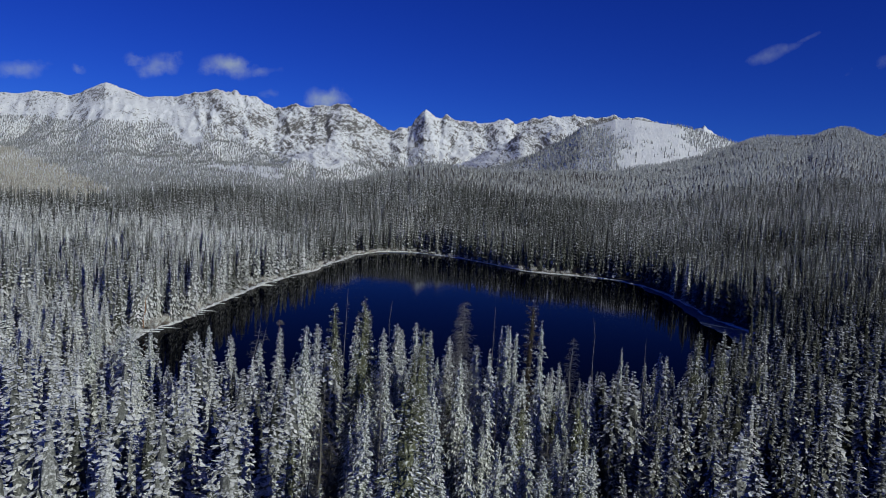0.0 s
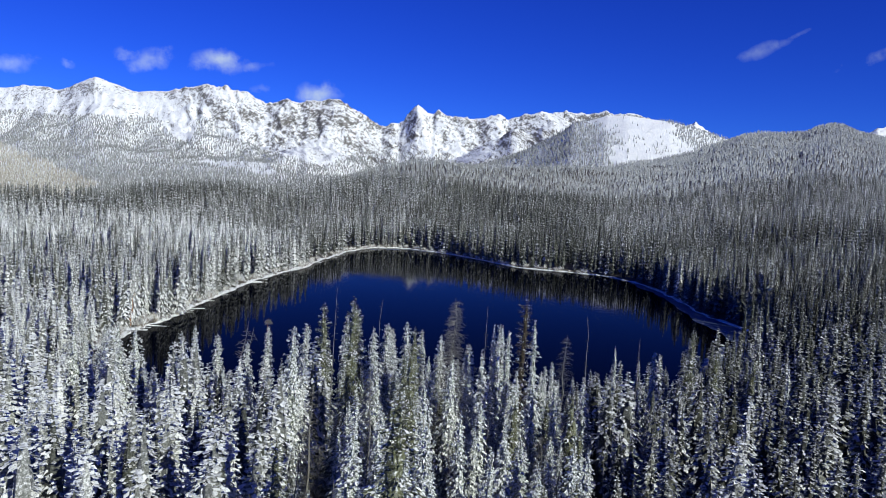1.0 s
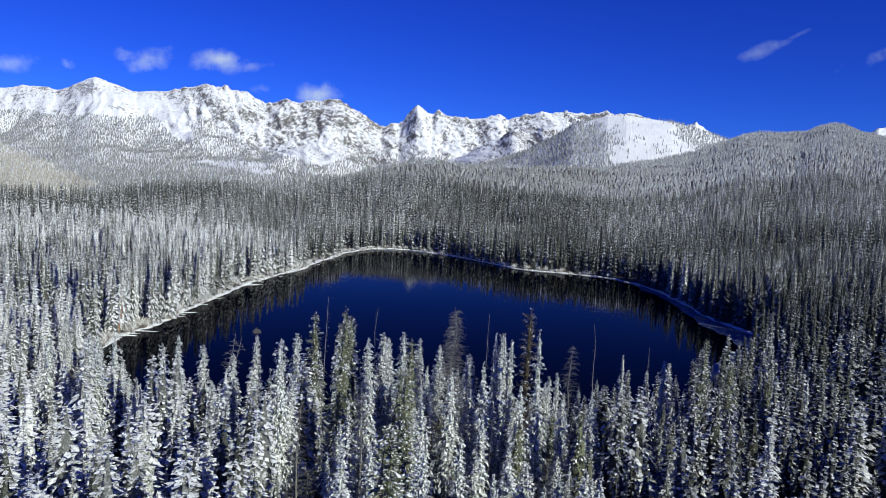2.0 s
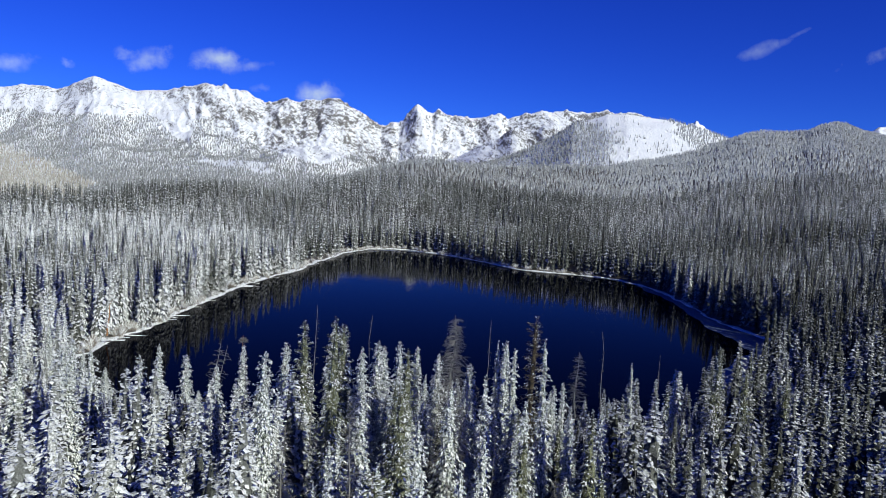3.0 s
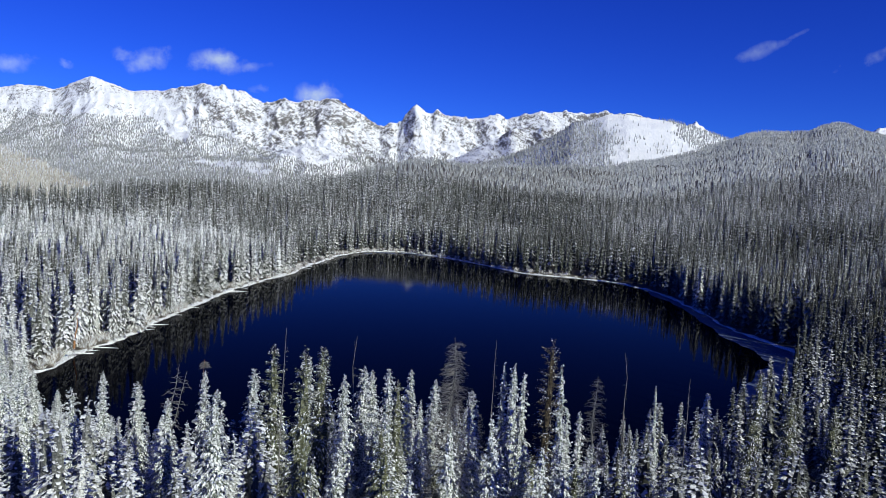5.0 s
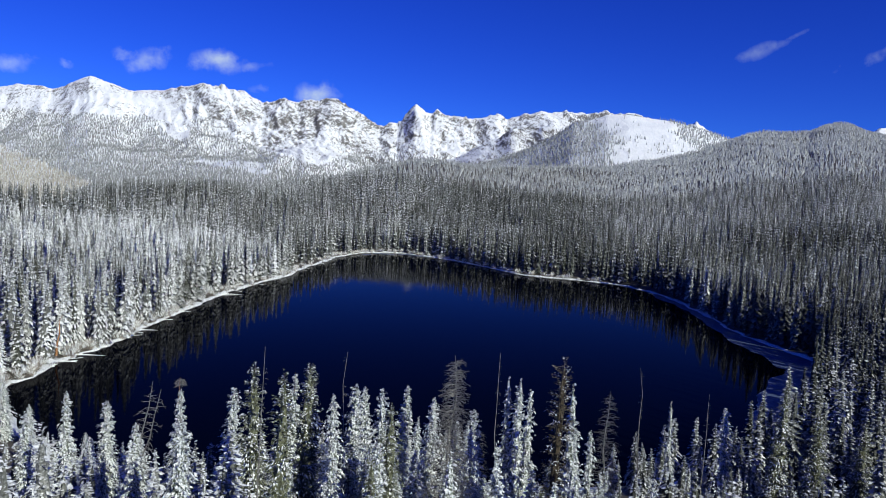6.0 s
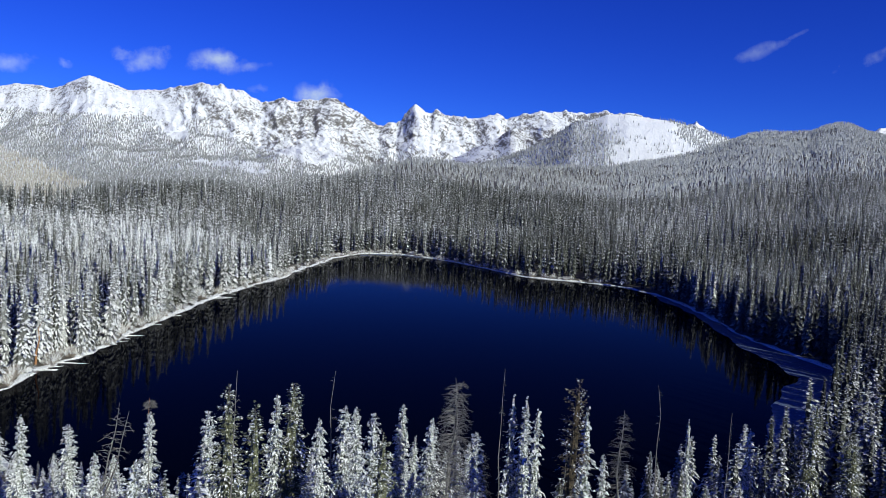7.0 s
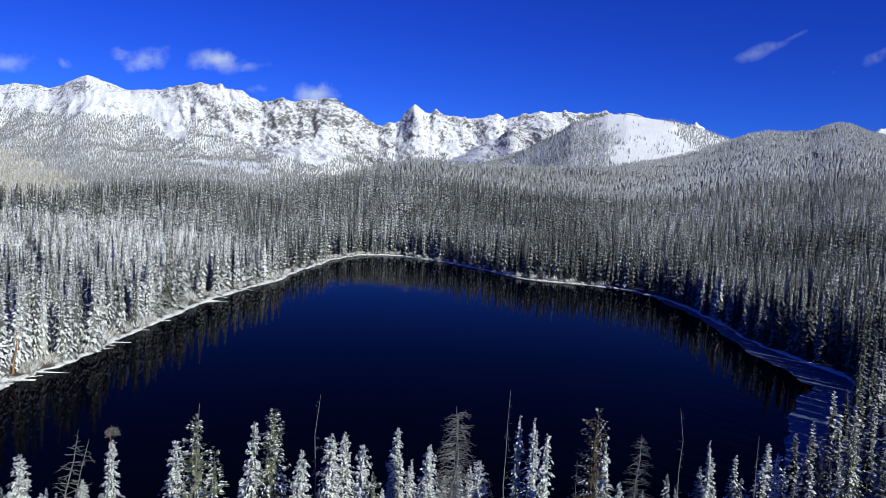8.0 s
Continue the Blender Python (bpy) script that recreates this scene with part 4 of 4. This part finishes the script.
vx, vy = scatter(gen, -650, 1420, 840, 1960, 6.2)
crest = np.interp(np.clip(vx / (vy - 40), -0.75, 0.7), RISE[:, 0], RISE[:, 1])
keep = in_view(vx, vy, 0.71) & (np.hypot(vx - 815, (vy - 1715) * 0.2) > 15) & (vy - 40 < crest + 60) & (fractal(vx, vy, 70, 3) + gen.uniform(0, 0.3, len(vx)) < 0.72)
vx, vy = vx[keep], vy[keep]
h, w = tree_sizes(vx, vy, gen, 6, 9.5)
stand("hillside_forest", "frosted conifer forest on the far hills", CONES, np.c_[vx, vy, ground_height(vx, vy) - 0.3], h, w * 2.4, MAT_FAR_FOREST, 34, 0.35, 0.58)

# woods on the mountain's lower slopes, up to the tree line
tx, ty = scatter(gen, -2700, 1500, 1430, 3620, 10.4)
tz, on_hill = mountain_height(tx, ty)
bearing, steep = tx / (ty - 54), (tz - 46) / (ty - 54)
TREE_LINE = np.array([(-0.719, 0.081), (-0.68, 0.085), (-0.663, 0.074), (-0.641, 0.076), (-0.589, 0.078), (-0.512, 0.082), (-0.486, 0.08), (-0.473, 0.065),
                      (-0.46, 0.052), (-0.444, 0.048), (-0.432, 0.057), (-0.425, 0.079), (-0.409, 0.076), (-0.375, 0.06), (-0.349, 0.056), (-0.315, 0.041),
                      (-0.272, 0.031), (-0.238, 0.021), (-0.205, 0.036), (-0.172, 0.052), (-0.139, 0.053), (-0.097, 0.049), (-0.047, 0.04), (0.03, 0.04)])
line_at = np.interp(bearing, TREE_LINE[:, 0], TREE_LINE[:, 1])
wild = fractal(tx, ty, 160, 3)
keep = (np.abs(bearing) < 0.8) & np.where(on_hill, True, steep + 0.007 * wild < line_at)
ragged = 0.06 * fractal(tx, ty, 50, 3) + 0.05 * wild
bald = on_hill & (bearing > 0.168 + 0.5 * ragged + 0.43 * (0.12 - steep)) & (bearing < 0.268 + 0.4 * ragged + 0.97 * (0.118 - steep))
bald &= gen.random(len(tx)) < np.where((steep > 0.074 + 0.3 * ragged) & (steep < 0.09 + 0.3 * ragged), 0.8, 0.975)
clearing = fractal(tx + 500, ty, 110, 3) + gen.uniform(-0.15, 0.15, len(tx)) > 0.8
glade = (((bearing + 0.37) / 0.045) ** 2 + ((steep - 0.019) / 0.0055) ** 2 < 1 + 1.6 * wild) | (((bearing + 0.325) / 0.02) ** 2 + ((steep - 0.009) / 0.006) ** 2 < 1 + 1.4 * wild)
clearing |= glade & (gen.random(len(tx)) < 0.8)
keep &= ~bald & ~clearing & (gen.random(len(tx)) < 0.95)
tx, ty, tz = tx[keep], ty[keep], tz[keep]
h, w = tree_sizes(tx, ty, gen, 10, 15)
tan = (tx / (ty - 54) < -0.585 + 0.05 * fractal(tx, ty, 200, 2)) & ((tz - 46) / (ty - 54) < 0.026 - 0.33 * (tx / (ty - 54) + 0.72) + 0.012 * fractal(tx, ty, 120, 3))
stand("aspen_grove", "bare tan aspen woods on the lower slope", TINY, np.c_[tx, ty, tz - 0.5][tan], h[tan], w[tan] * 3.0, MAT_ASPEN, 39, 0.5, 0.5)
tx, ty, tz, h, w = tx[~tan], ty[~tan], tz[~tan], h[~tan], w[~tan]
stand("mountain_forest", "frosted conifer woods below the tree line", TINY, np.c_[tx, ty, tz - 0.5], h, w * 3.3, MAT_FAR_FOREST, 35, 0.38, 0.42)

# ---- the lake's edge ----
MAT_WILLOW = bark_material("bare_willow_twigs", (0.16, 0.12, 0.09), (0.5, 0.46, 0.42))
MAT_LOG = snow_material("snow_crusted_wood", 0.33)
MAT_FLOE = ice_material()


def bush_mesh(name, gen, twigs, reach, mat, snow=False):
    """A tuft of bare twigs springing from one root, or the rime on its tips."""
    verts, faces = [], []
    for _ in range(twigs):
        a, lean, ln = gen.uniform(0, 6.283), gen.uniform(0.15, 0.9), reach * gen.uniform(0.6, 1.1)
        root = Vector((gen.normal(0, 0.2), gen.normal(0, 0.2), -0.1))
        way = Vector((math.cos(a) * math.sin(lean), math.sin(a) * math.sin(lean), math.cos(lean)))
        if snow:
            tube(verts, faces, root + way * ln * 0.5, root + way * ln * 1.02, 0.045, 0.015, 3)
        else:
            tube(verts, faces, root, root + way * ln, 0.022, 0.008, 3)
    return mesh_from(name, verts, faces, mat)


def make_bush(seed):
    g = np.random.default_rng(seed)
    thing = tagged(new("willow_bush"), "bare brown willow bush with rime on its twigs", "bush", group="bushes along the lake shore")
    tagged(part("twig", bush_mesh("twig", g, 40, 1.8, MAT_WILLOW), thing), kind="stuff")
    tagged(part("rime", bush_mesh("rime", g, 26, 1.7, MAT_SNOW, True), thing, "white rime on the tips"), kind="stuff")
    return thing


g = np.random.default_rng(77)
BUSHES = [make_bush(700 + i) for i in range(4)]
along = np.nonzero(((SHORE[:, 0] < -60) & (SHORE[:, 1] > 178)) | ((SHORE[:, 1] > 420) & (SHORE[:, 0] < 70)))[0]
bush_spots = []
for k in range(260):
    i = int(along[g.integers(0, len(along) - 1)])
    p, q = SHORE[i], SHORE[(i + 1) % len(SHORE)]
    t = q - p
    n_out = np.array((-t[1], t[0])) / (np.hypot(*t) + 1e-6)
    c = p + t * g.random() + n_out * g.uniform(0.3, 3.2)
    if outside(c[:1], c[1:])[0] < 0.2:
        c = p - n_out * g.uniform(0.3, 3.2)
    z = float(ground_height(c[:1], c[1:])[0])
    w = g.uniform(0.7, 1.9)
    bush_spots.append(pose(c[0], c[1], z - 0.05, 0, 0, g.uniform(0, 360)) @ Matrix.Diagonal((w, w, w * g.uniform(0.8, 1.2), 1)))
for k, m in enumerate(bush_spots):
    if k >= len(BUSHES):
        copy_thing(BUSHES[k % len(BUSHES)], m)
for ob, m in zip(BUSHES, bush_spots):
    ob.matrix_basis = m


def make_log(x, y, length, turn, thick):
    """A fallen trunk from the bank into the shallows, with broken branch stubs."""
    g = np.random.default_rng(int(y * 7))
    thing = tagged(new("fallen_log"), "snow-crusted fallen log lying in the shallows", "log", group="fallen logs on the shore")
    verts, faces, sides, rings = [], [], 8, 7
    for i in range(rings):
        t = i / (rings - 1)
        r = thick * (1 - 0.55 * t) * g.uniform(0.92, 1.08)
        for k in range(sides):
            a = 6.283 * k / sides
            verts.append((length * t, r * math.cos(a) + 0.12 * math.sin(3 * t), r * math.sin(a) + 0.05))
        if i:
            b = (i - 1) * sides
            faces += [(b + k, b + (k + 1) % sides, b + sides + (k + 1) % sides) for k in range(sides)]
            faces += [(b + k, b + sides + (k + 1) % sides, b + sides + k) for k in range(sides)]
    part("trunk", mesh_from("trunk", verts, faces, MAT_LOG, True), thing)
    for _ in range(3):
        sv, sf = [], []
        t, a = g.uniform(0.3, 0.95), g.uniform(0.3, 2.8)
        tube(sv, sf, (length * t, 0, 0.1), (length * t + g.uniform(-0.2, 0.6), math.cos(a) * 0.9, 0.1 + math.sin(a) * 0.7), 0.05, 0.02, 4)
        part("branch_stub", mesh_from("branch_stub", sv, sf, MAT_DEADWOOD), thing, "grey broken branch stub")
    thing.matrix_basis = pose(x, y, 0.12, 0, 2, turn)


for spec in ((-96.9, 197.8, 5.2, 35, 0.2), (-96.7, 205.4, 8.2, 12, 0.22), (-96.6, 210.2, 4.2, 55, 0.16), (-96.2, 223.4, 4.6, 40, 0.18), (-96.3, 235.6, 6.0, 20, 0.2),
             (-96.8, 264.8, 4.6, 50, 0.16), (-97.5, 302.6, 6.0, 28, 0.24), (-97.4, 306, 7.8, 8, 0.22), (-96.7, 315.9, 4.6, -20, 0.18)):
    make_log(*spec)

g = np.random.default_rng(81)
west_line = SHORE[(SHORE[:, 0] < -70) & (SHORE[:, 1] > 185) & (SHORE[:, 1] < 430)]
for k in range(18):
    spot = west_line[int(g.integers(0, len(west_line)))]
    make_log(float(spot[0]) - 1.2, float(spot[1]), float(g.uniform(2.2, 5.0)), float(g.uniform(-30, 75)), float(g.uniform(0.1, 0.2)))

# a shrub thick with rime on the western bank
shrub = tagged(new("rimed_shrub"), "large bare shrub thickly coated with white rime", "bush", group="bushes along the lake shore")
tagged(part("twig", bush_mesh("twig", g, 60, 1.9, MAT_WILLOW), shrub), kind="stuff")
tagged(part("rime", bush_mesh("rime", g, 170, 1.9, MAT_SNOW, True), shrub, "white rime on the twigs"), kind="stuff")
shrub.matrix_basis = pose(-100.4, 298.3, float(ground_height(np.array([-100.4]), np.array([298.3]))[0]) - 0.1) @ Matrix.Diagonal((2.0, 2.0, 2.1, 1))

# a rust-coloured dead trunk leaning by the water
rusty = make_dead("rusty_snag", "rust-brown dead trunk leaning beside the water", 460, 0.9, 14, 0.3, 0.32, MAT_RUST)
rusty.matrix_basis = pose(-98.2, 201.3, float(ground_height(np.array([-98.2]), np.array([201.3]))[0]) - 0.2, 0, 5, 40) @ Matrix.Diagonal((0.9, 0.9, 0.42, 1))

# thin floes off the far shore
for cx, cy, rx, ry in ((-60, 507, 8, 3), (-45, 512, 7, 2.2), (-71, 495, 3.5, 2.2), (-35, 506, 5, 1.6)):
    ring = np.array([(cx + rx * math.cos(a) * g.uniform(0.75, 1.15), cy + ry * math.sin(a) * g.uniform(0.7, 1.2)) for a in np.linspace(0, 6.283, 11)[:-1]])
    tagged(slab("ice_floe", rounded(ring, 3), 0.06, 0.12, MAT_FLOE), "thin pale ice floe off the far shore", "ice floe", group="ice floes")
